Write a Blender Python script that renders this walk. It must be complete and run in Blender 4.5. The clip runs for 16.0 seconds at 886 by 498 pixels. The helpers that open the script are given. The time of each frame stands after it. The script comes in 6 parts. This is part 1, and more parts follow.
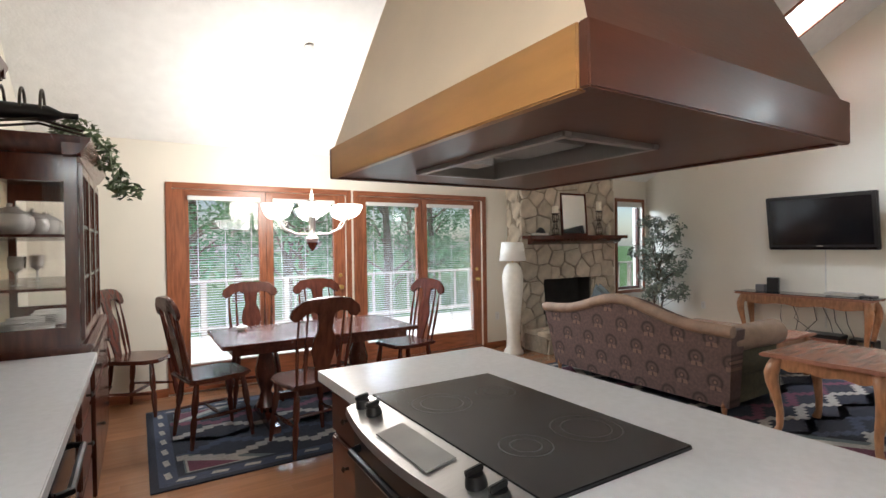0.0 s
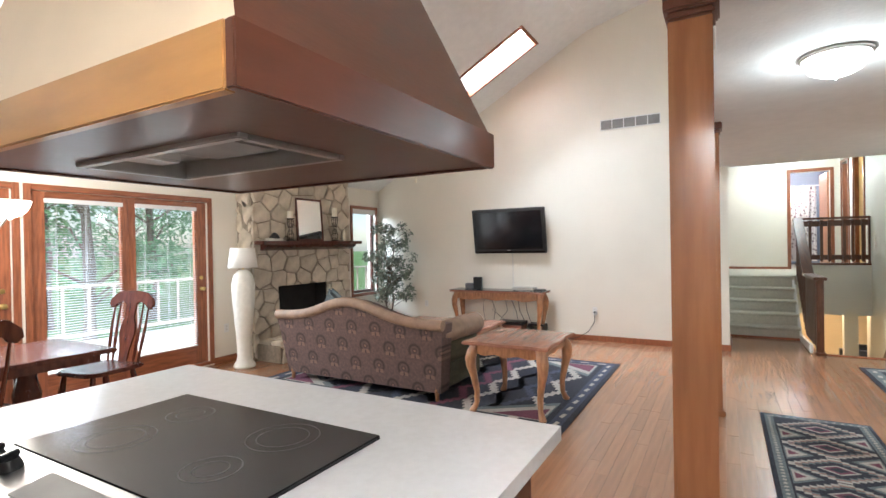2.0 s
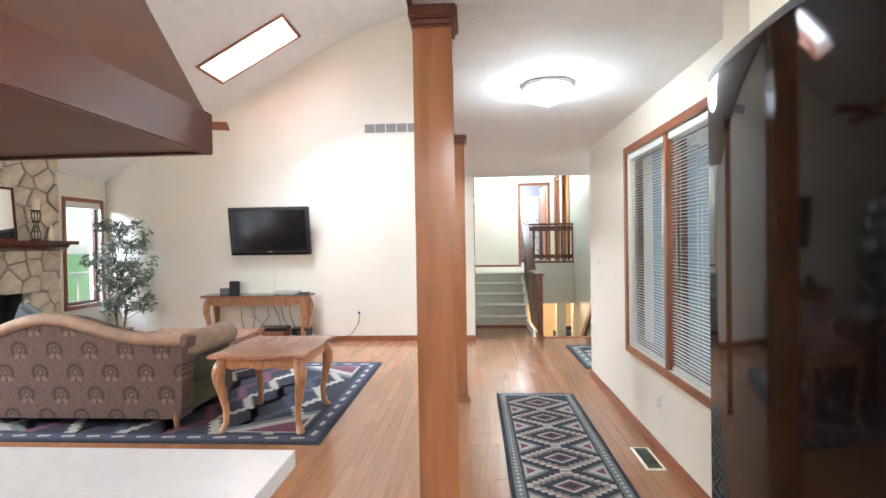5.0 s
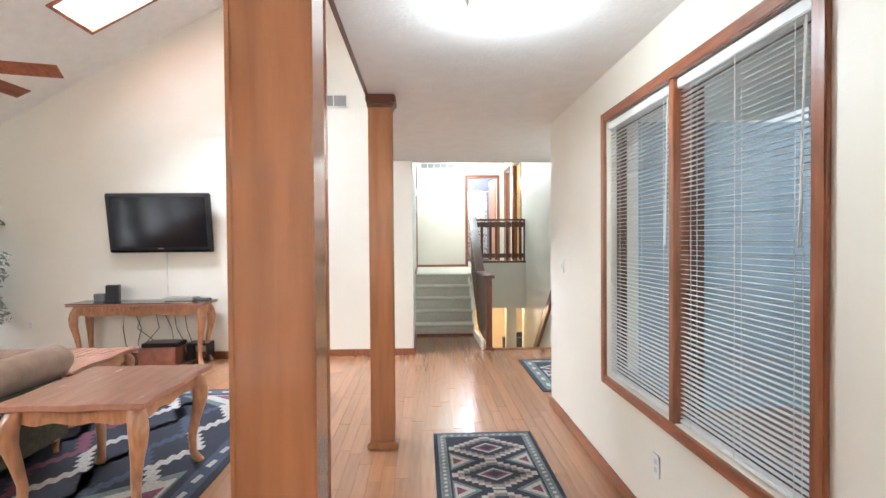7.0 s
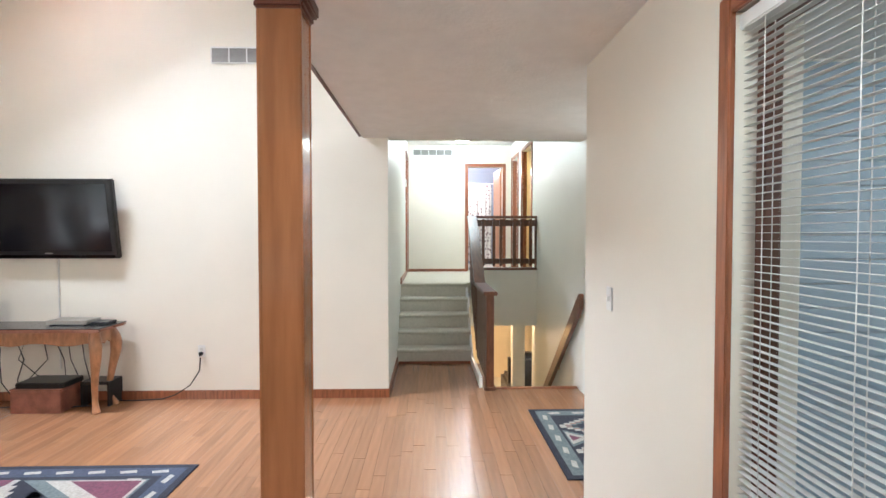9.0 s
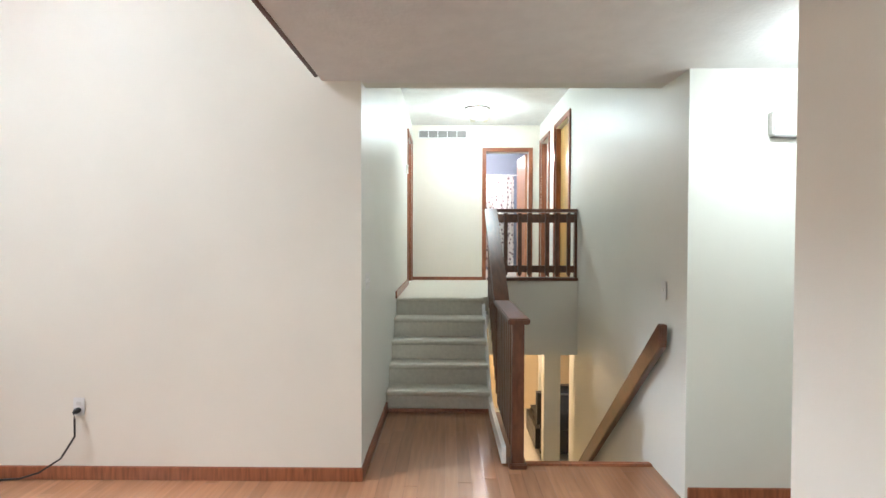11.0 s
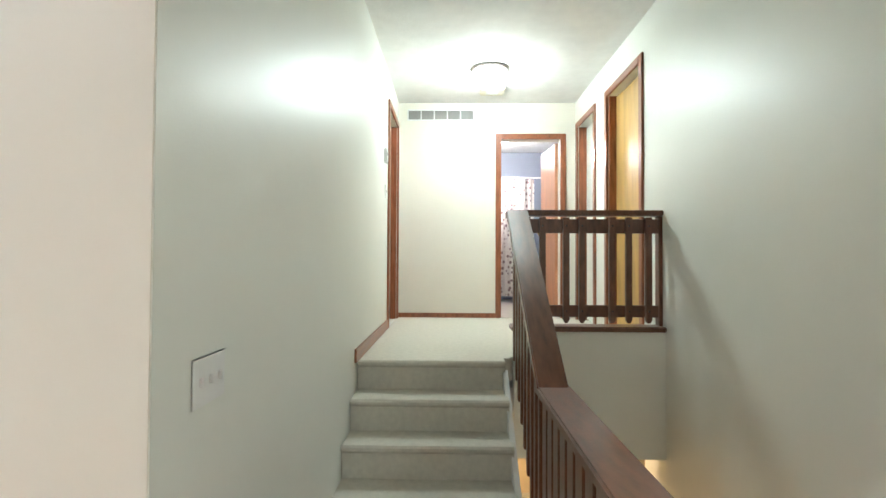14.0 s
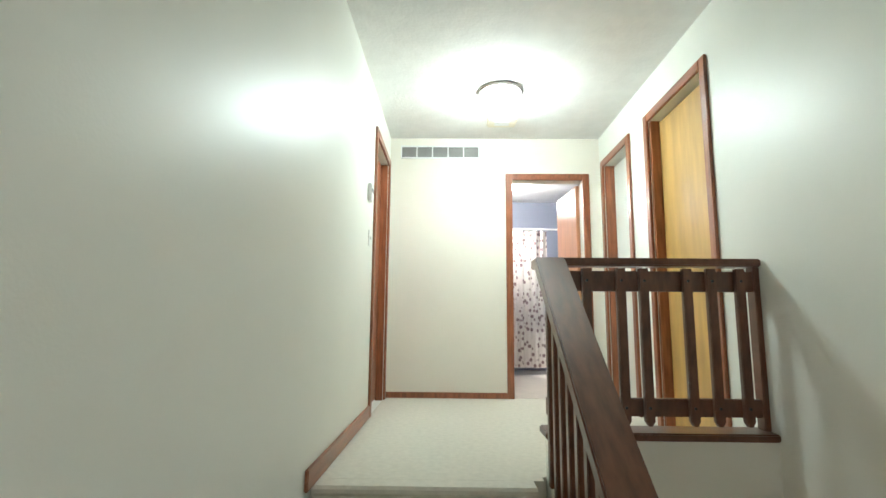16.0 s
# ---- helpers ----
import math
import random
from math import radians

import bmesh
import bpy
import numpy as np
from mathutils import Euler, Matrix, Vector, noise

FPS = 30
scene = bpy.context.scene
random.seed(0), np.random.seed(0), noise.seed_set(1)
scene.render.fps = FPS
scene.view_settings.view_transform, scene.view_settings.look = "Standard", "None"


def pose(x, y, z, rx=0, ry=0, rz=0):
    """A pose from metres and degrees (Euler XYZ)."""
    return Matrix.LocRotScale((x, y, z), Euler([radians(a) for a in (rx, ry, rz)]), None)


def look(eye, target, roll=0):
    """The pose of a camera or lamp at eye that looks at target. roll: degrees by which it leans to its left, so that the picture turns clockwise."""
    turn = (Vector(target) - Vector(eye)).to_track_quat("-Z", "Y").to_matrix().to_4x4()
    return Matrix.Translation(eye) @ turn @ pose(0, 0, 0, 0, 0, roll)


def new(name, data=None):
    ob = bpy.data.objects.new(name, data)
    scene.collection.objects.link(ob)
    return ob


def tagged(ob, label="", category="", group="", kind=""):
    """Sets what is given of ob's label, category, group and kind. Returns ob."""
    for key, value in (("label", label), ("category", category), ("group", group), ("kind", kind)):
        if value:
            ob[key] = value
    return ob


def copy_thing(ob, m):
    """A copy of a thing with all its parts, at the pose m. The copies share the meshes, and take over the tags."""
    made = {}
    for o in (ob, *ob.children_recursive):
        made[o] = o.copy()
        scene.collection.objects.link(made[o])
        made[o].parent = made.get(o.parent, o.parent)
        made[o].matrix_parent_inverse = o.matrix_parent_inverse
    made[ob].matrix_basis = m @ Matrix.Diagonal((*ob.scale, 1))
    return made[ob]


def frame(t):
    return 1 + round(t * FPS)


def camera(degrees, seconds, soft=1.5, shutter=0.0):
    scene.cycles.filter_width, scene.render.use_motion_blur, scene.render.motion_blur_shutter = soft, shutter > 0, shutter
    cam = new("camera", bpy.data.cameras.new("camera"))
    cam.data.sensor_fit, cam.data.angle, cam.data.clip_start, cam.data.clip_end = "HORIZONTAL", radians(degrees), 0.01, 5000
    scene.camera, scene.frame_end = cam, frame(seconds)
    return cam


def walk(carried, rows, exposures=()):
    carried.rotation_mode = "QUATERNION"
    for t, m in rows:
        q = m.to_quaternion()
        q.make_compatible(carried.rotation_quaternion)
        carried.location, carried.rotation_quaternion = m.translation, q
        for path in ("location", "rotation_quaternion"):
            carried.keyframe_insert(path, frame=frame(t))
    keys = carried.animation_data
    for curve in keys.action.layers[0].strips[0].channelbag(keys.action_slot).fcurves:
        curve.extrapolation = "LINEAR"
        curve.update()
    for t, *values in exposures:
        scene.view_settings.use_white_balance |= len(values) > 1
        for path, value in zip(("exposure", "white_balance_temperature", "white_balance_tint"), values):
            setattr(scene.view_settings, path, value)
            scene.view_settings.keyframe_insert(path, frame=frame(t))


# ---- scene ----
cam = camera(83.5, 16.0)
PATH = [
    (0, (0.411, 0.504, 1.491), (1.461, 2.206, 1.473), -0.8),
    (0.5, (0.436, 0.481, 1.49), (1.677, 2.049, 1.475), -0.9),
    (1, (0.462, 0.456, 1.489), (1.884, 1.862, 1.477), -0.9),
    (1.5, (0.487, 0.43, 1.491), (2.08, 1.638, 1.478), -1.0),
    (2, (0.512, 0.409, 1.49), (2.251, 1.395, 1.478), -1.0),
    (2.5, (0.523, 0.392, 1.492), (2.37, 1.16, 1.483), -1.0),
    (3, (0.534, 0.379, 1.492), (2.451, 0.95, 1.482), -1.1),
    (3.5, (0.544, 0.367, 1.491), (2.502, 0.774, 1.481), -1.1),
    (4, (0.557, 0.363, 1.489), (2.537, 0.649, 1.477), -1.0),
    (4.5, (0.578, 0.362, 1.49), (2.568, 0.563, 1.476), -1.0),
    (5, (0.684, 0.356, 1.49), (2.68, 0.482, 1.467), -0.9),
    (5.2, (0.764, 0.351, 1.467), (2.762, 0.444, 1.449), -0.8),
    (7.5, (2.206, 0.183, 1.476), (4.204, 0.093, 1.439), -0.4),
    (8, (2.613, 0.116, 1.492), (4.611, 0.032, 1.459), -0.2),
    (8.5, (3.035, -0.011, 1.529), (5.034, -0.069, 1.491), -0.4),
    (9, (3.454, -0.038, 1.563), (5.452, -0.093, 1.51), 0.0),
    (11.5, (5.561, -0.207, 1.518), (7.56, -0.18, 1.479), 0.1),
    (12, (5.955, -0.218, 1.526), (7.954, -0.19, 1.486), 0.1),
    (12.5, (6.329, -0.234, 1.52), (8.328, -0.205, 1.483), 0.3),
    (13, (6.69, -0.235, 1.524), (8.69, -0.203, 1.496), 0.25),
    (13.5, (7.01, -0.232, 1.528), (9.01, -0.196, 1.531), 0.2),
    (14, (7.29, -0.22, 1.526), (9.29, -0.187, 1.569), 0.3),
    (14.5, (7.569, -0.206, 1.539), (9.567, -0.177, 1.627), 0.3),
    (15, (7.861, -0.205, 1.551), (9.855, -0.176, 1.701), 0.35),
    (15.5, (8.079, -0.203, 1.56), (10.066, -0.174, 1.789), 0.4),
    (16, (8.26, -0.2, 1.566), (10.239, -0.17, 1.85), 0.5),
]
EXPOSURE = [(0, -0.4, 6000, 10), (1.5, -0.1, 6000, 10), (2.5, 0.5, 5850, 10), (5.0, 0.68, 5800, 10), (7.5, 0.68, 5800, 10), (8.5, 0.52, 5850, 10), (11.5, 0.18, 5950, 10), (13.5, 0.24, 6100, 7), (16, 0.05, 6100, 4)]
walk(cam, [(t, look(eye, target, roll)) for t, eye, target, roll in PATH], EXPOSURE)

# ---- world and lights ----
world = bpy.data.worlds.new("world")
scene.world = world
world.use_nodes = True
wn = world.node_tree
sky = wn.nodes.new("ShaderNodeTexSky")
sky.sky_type, sky.sun_disc = "NISHITA", False
sky.sun_elevation, sky.sun_rotation = radians(46.5), radians(254.7)
wn.links.new(sky.outputs[0], wn.nodes["Background"].inputs[0])
wn.nodes["Background"].inputs[1].default_value = 0.15


def lamp(name, kind, m, power, color=(1, 1, 1), **more):
    d = bpy.data.lights.new(name, kind)
    d.energy, d.color = power, color
    if kind == "AREA":
        d.shape, d.size, d.size_y = "RECTANGLE", more["w"], more["h"]
    elif kind == "SUN":
        d.angle = radians(0.5)
    else:
        if kind == "SPOT":
            d.spot_size, d.spot_blend = radians(172), 0.25
        d.shadow_soft_size = more.get("r", 0.08)
    ob = new(name, d)
    ob.matrix_world = m
    return ob


lamp("sun", "SUN", look((-11, -3, 12), (0, 0, 0)), 5.0, (1, 0.95, 0.88))
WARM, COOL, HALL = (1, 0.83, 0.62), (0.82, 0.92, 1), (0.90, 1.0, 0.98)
# Unseen area lamps added outside to boost daylight through doors and windows.
lamp("sky_fill_patio", "AREA", look((2.65, 9.4, 3.7), (3.2, 2.5, 1.0)), 1500, COOL, w=4.6, h=2.0)
lamp("sky_fill_side", "AREA", look((7.8, 8.6, 4.0), (7.6, 4.0, 0.9)), 380, COOL, w=1.4, h=1.6)
lamp("sky_fill_front", "AREA", look((4.2, -4.2, 2.55), (4.2, 0, 1.0)), 60, COOL, w=2.6, h=0.5)

# ---- materials ----
def mat(name, color, rough=0.6, metal=0.0, vary=0.12, scale=6.0, bump=0.1, bscale=60.0, spec=0.5, emit=0.0, ecol=None,
        stretch=(1, 1, 1), second=None, island=False, coat=0.0):
    m = bpy.data.materials.new(name)
    m.use_nodes = True
    t = m.node_tree
    b = t.nodes["Principled BSDF"]
    b.inputs["Roughness"].default_value, b.inputs["Metallic"].default_value = rough, metal
    b.inputs["Specular IOR Level"].default_value = spec
    b.inputs["Coat Weight"].default_value = coat
    b.inputs["Coat Roughness"].default_value = 0.12
    co = t.nodes.new("ShaderNodeTexCoord")
    mp = t.nodes.new("ShaderNodeMapping")
    mp.inputs["Scale"].default_value = stretch
    t.links.new(co.outputs["Object"], mp.inputs[0])
    n1 = t.nodes.new("ShaderNodeTexNoise")
    n1.inputs["Scale"].default_value, n1.inputs["Detail"].default_value = scale, 6
    t.links.new(mp.outputs[0], n1.inputs["Vector"])
    ramp = t.nodes.new("ShaderNodeValToRGB")
    a = tuple(max(c * (1 - vary), 0) for c in color)
    z = second or tuple(min(c * (1 + vary), 1) for c in color)
    ramp.color_ramp.elements[0].position, ramp.color_ramp.elements[1].position = 0.32, 0.68
    ramp.color_ramp.elements[0].color, ramp.color_ramp.elements[1].color = (*a, 1), (*z, 1)
    t.links.new(n1.outputs["Fac"], ramp.inputs[0])
    out = ramp.outputs[0]
    if island:
        info = t.nodes.new("ShaderNodeObjectInfo") if island == "object" else t.nodes.new("ShaderNodeNewGeometry")
        sock = info.outputs["Random"] if island == "object" else info.outputs["Random Per Island"]
        mr = t.nodes.new("ShaderNodeMapRange")
        mr.inputs["To Min"].default_value, mr.inputs["To Max"].default_value = 0.88, 1.10
        t.links.new(sock, mr.inputs[0])
        hs = t.nodes.new("ShaderNodeHueSaturation")
        t.links.new(mr.outputs[0], hs.inputs["Value"])
        t.links.new(out, hs.inputs["Color"])
        out = hs.outputs[0]
    t.links.new(out, b.inputs["Base Color"])
    if bump:
        n2 = t.nodes.new("ShaderNodeTexNoise")
        n2.inputs["Scale"].default_value, n2.inputs["Detail"].default_value = bscale, 4
        t.links.new(mp.outputs[0], n2.inputs["Vector"])
        bp = t.nodes.new("ShaderNodeBump")
        bp.inputs["Strength"].default_value, bp.inputs["Distance"].default_value = bump, 0.01
        t.links.new(n2.outputs["Fac"], bp.inputs["Height"])
        t.links.new(bp.outputs[0], b.inputs["Normal"])
        mr2 = t.nodes.new("ShaderNodeMapRange")
        mr2.inputs["To Min"].default_value, mr2.inputs["To Max"].default_value = rough * 0.85, min(rough * 1.2, 1)
        t.links.new(n1.outputs["Fac"], mr2.inputs[0])
        t.links.new(mr2.outputs[0], b.inputs["Roughness"])
    if emit:
        b.inputs["Emission Color"].default_value = (*(ecol or color), 1)
        b.inputs["Emission Strength"].default_value = emit
    return m


def glass_mat(name, rough=0.0, tint=(1, 1, 1)):
    m = bpy.data.materials.new(name)
    m.use_nodes = True
    t = m.node_tree
    tr, gl = t.nodes.new("ShaderNodeBsdfTransparent"), t.nodes.new("ShaderNodeBsdfGlossy")
    gl.inputs["Roughness"].default_value = rough
    tr.inputs[0].default_value = (*tint, 1)
    mix = t.nodes.new("ShaderNodeMixShader")
    mix.inputs[0].default_value = 0.06
    t.links.new(tr.outputs[0], mix.inputs[1])
    t.links.new(gl.outputs[0], mix.inputs[2])
    t.links.new(mix.outputs[0], t.nodes["Material Output"].inputs[0])
    return m


M = {}
M["wall"] = mat("wall_paint", (0.80, 0.76, 0.67), 0.55, vary=0.03, scale=1.2, bump=0.05, bscale=140)
M["wallg"] = mat("stair_wall_paint", (0.78, 0.79, 0.73), 0.42, vary=0.03, scale=1.2, bump=0.05, bscale=140)
M["ceil"] = mat("ceiling_texture", (0.84, 0.835, 0.82), 0.8, vary=0.03, scale=9, bump=0.28, bscale=42)
M["oak"] = mat("oak_floor", (0.32, 0.15, 0.075), 0.2, vary=0.10, scale=4, bump=0.05, bscale=40, stretch=(0.6, 9, 9), island="object", coat=0.3)
M["oakr"] = mat("oak_floor_rest", (0.32, 0.15, 0.075), 0.2, vary=0.10, scale=4, bump=0.05, bscale=40, stretch=(0.6, 9, 9), island="geo", coat=0.3)
M["gap"] = mat("floor_joint", (0.20, 0.085, 0.04), 0.6, bump=0)
M["trim"] = mat("stained_trim", (0.28, 0.095, 0.042), 0.3, vary=0.3, scale=5, bump=0.06, bscale=30, stretch=(9, 9, 1), coat=0.25)
M["trimh"] = mat("stained_trim_level", (0.28, 0.095, 0.042), 0.3, vary=0.3, scale=5, bump=0.06, bscale=30, stretch=(1, 9, 9), coat=0.25)
M["post"] = mat("cherry_post", (0.34, 0.14, 0.06), 0.13, vary=0.15, scale=3, bump=0.05, bscale=20, stretch=(7, 7, 0.7), coat=0.4)
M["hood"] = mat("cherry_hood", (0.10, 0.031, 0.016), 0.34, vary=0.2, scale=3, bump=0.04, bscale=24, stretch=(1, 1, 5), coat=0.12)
# Hood's west side: the light falling there is mixed into these two colours.
M["hoodw"] = mat("hood_lit_wood", (0.44, 0.22, 0.07), 0.3, vary=0.16, scale=3, bump=0.04, bscale=24, stretch=(4, 1, 5), coat=0.2)
M["canopylit"] = mat("hood_lit_panel", (0.78, 0.64, 0.48), 0.45, vary=0.06, scale=3, bump=0.04, bscale=24)
M["dark"] = mat("dark_cherry", (0.085, 0.022, 0.013), 0.25, vary=0.3, scale=5, bump=0.05, bscale=30, stretch=(6, 6, 1), coat=0.35)
M["rail"] = mat("dark_rail", (0.115, 0.043, 0.022), 0.3, vary=0.3, scale=4, bump=0.06, bscale=30, stretch=(2, 9, 3), coat=0.25)
M["table"] = mat("pecan_table", (0.42, 0.205, 0.1), 0.32, vary=0.25, scale=5, bump=0.05, bscale=40, stretch=(2, 7, 2), coat=0.2)
M["tabtop"] = mat("pecan_top", (0.38, 0.18, 0.12), 0.25, vary=0.1, scale=4, bump=0.04, bscale=50, stretch=(1, 7, 1), coat=0.35)
M["counter"] = mat("white_laminate", (0.72, 0.73, 0.75), 0.22, vary=0.03, scale=40, bump=0.03, bscale=300)
M["blackglass"] = mat("ceramic_glass", (0.018, 0.018, 0.02), 0.16, vary=0.15, scale=12, bump=0)
M["ring"] = mat("burner_ring", (0.09, 0.09, 0.09), 0.3, bump=0)
M["steel"] = mat("stainless", (0.45, 0.44, 0.43), 0.35, metal=0.9, vary=0.06, scale=20, bump=0.03, stretch=(1, 30, 1))
M["black"] = mat("black_plastic", (0.012, 0.012, 0.013), 0.3, vary=0.2, bump=0)
M["fridge"] = mat("black_enamel", (0.006, 0.004, 0.004), 0.06, vary=0.1, scale=2, bump=0, spec=0.25)
M["fridgeg"] = mat("grey_trim", (0.16, 0.16, 0.17), 0.4, vary=0.1, bump=0)
M["white"] = mat("white_plastic", (0.78, 0.78, 0.76), 0.4, vary=0.03, bump=0)
M["slat"] = mat("blind_slat", (0.64, 0.64, 0.61), 0.45, vary=0.03, scale=3, bump=0)
M["stone"] = mat("fieldstone", (0.56, 0.48, 0.37), 0.85, vary=0.2, scale=7, bump=0.8, bscale=22, second=(0.68, 0.60, 0.48), island="object")
M["mortar"] = mat("mortar", (0.28, 0.235, 0.18), 0.95, vary=0.2, scale=20, bump=0.6, bscale=60)
M["soot"] = mat("firebox_soot", (0.02, 0.018, 0.016), 0.9, vary=0.4, bump=0.4)
M["carpet"] = mat("stair_carpet", (0.66, 0.63, 0.55), 0.98, vary=0.05, scale=30, bump=0.35, bscale=420, spec=0.1)
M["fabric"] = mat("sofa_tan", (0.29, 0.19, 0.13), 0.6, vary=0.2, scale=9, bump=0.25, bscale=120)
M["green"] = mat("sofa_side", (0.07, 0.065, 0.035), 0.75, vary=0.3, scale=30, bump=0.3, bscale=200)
M["leaf"] = mat("plant_leaf", (0.12, 0.17, 0.08), 0.4, vary=0.4, scale=5, bump=0.0, island="geo")
M["leaf2"] = mat("ficus_leaf", (0.21, 0.24, 0.18), 0.5, vary=0.4, scale=5, bump=0.0, island="geo")
M["treeleaf"] = mat("tree_leaf", (0.17, 0.36, 0.17), 0.6, vary=0.4, scale=2, bump=0.0, island="geo")
M["bark"] = mat("bark", (0.16, 0.12, 0.085), 0.9, vary=0.3, scale=12, bump=0.8, bscale=30, stretch=(4, 4, 1))
M["grass"] = mat("lawn", (0.10, 0.20, 0.05), 0.95, vary=0.3, scale=3, bump=0.6, bscale=40)
M["deck"] = mat("deck_board", (0.42, 0.37, 0.31), 0.85, vary=0.2, scale=5, bump=0.3, bscale=40, stretch=(1, 8, 1))
M["siding"] = mat("blue_grey_siding", (0.25, 0.32, 0.36), 0.7, vary=0.06, scale=3, bump=0.1, bscale=40)
M["lampw"] = mat("lamp_plaster", (0.78, 0.75, 0.68), 0.6, vary=0.05, scale=20, bump=0.1)
M["shade"] = mat("linen_shade", (0.82, 0.8, 0.75), 0.8, vary=0.03, scale=60, bump=0.1, bscale=300)
M["bulb"] = mat("lit_glass", (1, 0.97, 0.9), 0.4, bump=0, emit=9, ecol=(1, 0.93, 0.8))
M["dome"] = mat("lit_dome", (1, 1, 0.97), 0.4, bump=0, emit=6, ecol=(1, 0.99, 0.93))
M["nickel"] = mat("brushed_nickel", (0.5, 0.48, 0.45), 0.3, metal=1, vary=0.05, bump=0)
M["iron"] = mat("dark_iron", (0.05, 0.04, 0.03), 0.5, metal=0.6, vary=0.3, scale=20, bump=0.2)
M["candle"] = mat("candle_wax", (0.8, 0.74, 0.6), 0.5, vary=0.04, bump=0)
M["mirror"] = mat("mirror_silver", (0.9, 0.9, 0.9), 0.02, metal=1, vary=0, bump=0)
M["screen"] = mat("tv_screen", (0.010, 0.010, 0.013), 0.12, vary=0.1, bump=0, spec=0.6)
M["china"] = mat("china", (0.7, 0.69, 0.66), 0.25, vary=0.05, bump=0)
M["ventd"] = mat("vent_shadow", (0.28, 0.27, 0.26), 0.7, bump=0)
M["brass"] = mat("brass", (0.6, 0.42, 0.15), 0.3, metal=1, bump=0)
M["yellow"] = mat("birch_door", (0.52, 0.32, 0.10), 0.32, vary=0.15, scale=3, bump=0.03, stretch=(5, 5, 0.8))
M["orange"] = mat("open_door_wood", (0.55, 0.25, 0.13), 0.4, vary=0.12, scale=3, bump=0.03, stretch=(5, 5, 0.8))
M["bluewall"] = mat("bath_blue_paint", (0.30, 0.33, 0.42), 0.6, vary=0.03, scale=2, bump=0.05)
M["tile"] = mat("bath_floor", (0.62, 0.56, 0.49), 0.4, vary=0.08, scale=8, bump=0.05)
M["leather"] = mat("black_leather", (0.015, 0.013, 0.012), 0.3, vary=0.3, scale=12, bump=0.4, bscale=60)
M["lowwall"] = mat("lower_wall_paint", (0.75, 0.63, 0.42), 0.6, vary=0.04, scale=2, bump=0.05)
M["basket"] = mat("red_wood_box", (0.26, 0.10, 0.065), 0.5, vary=0.3, scale=10, bump=0.3)
M["navy"] = mat("rug_navy", (0.02, 0.022, 0.036), 0.95, vary=0.3, scale=60, bump=0.5, bscale=260)
M["rugw"] = mat("rug_cream", (0.40, 0.37, 0.33), 0.95, vary=0.2, scale=60, bump=0.5, bscale=260)
M["rugg"] = mat("rug_grey", (0.13, 0.155, 0.16), 0.95, vary=0.25, scale=60, bump=0.5, bscale=260)
M["rugr"] = mat("rug_plum", (0.15, 0.045, 0.075), 0.95, vary=0.25, scale=60, bump=0.5, bscale=260)
M["rugt"] = mat("rug_rose", (0.30, 0.18, 0.15), 0.95, vary=0.25, scale=60, bump=0.5, bscale=260)
M["rugb"] = mat("rug_blue", (0.05, 0.062, 0.10), 0.95, vary=0.25, scale=60, bump=0.5, bscale=260)
M["glass"] = glass_mat("window_glass")
M["cord"] = mat("white_cord", (0.7, 0.69, 0.66), 0.6, bump=0)


def translucent(m, share):
    """Lets a share of the light through a thin leaf."""
    t = m.node_tree
    b = t.nodes["Principled BSDF"]
    tl, mx = t.nodes.new("ShaderNodeBsdfTranslucent"), t.nodes.new("ShaderNodeMixShader")
    mx.inputs[0].default_value = share
    t.links.new(b.inputs["Base Color"].links[0].from_socket, tl.inputs[0])
    t.links.new(b.outputs[0], mx.inputs[1])
    t.links.new(tl.outputs[0], mx.inputs[2])
    t.links.new(mx.outputs[0], t.nodes["Material Output"].inputs[0])


translucent(M["treeleaf"], 0.7)


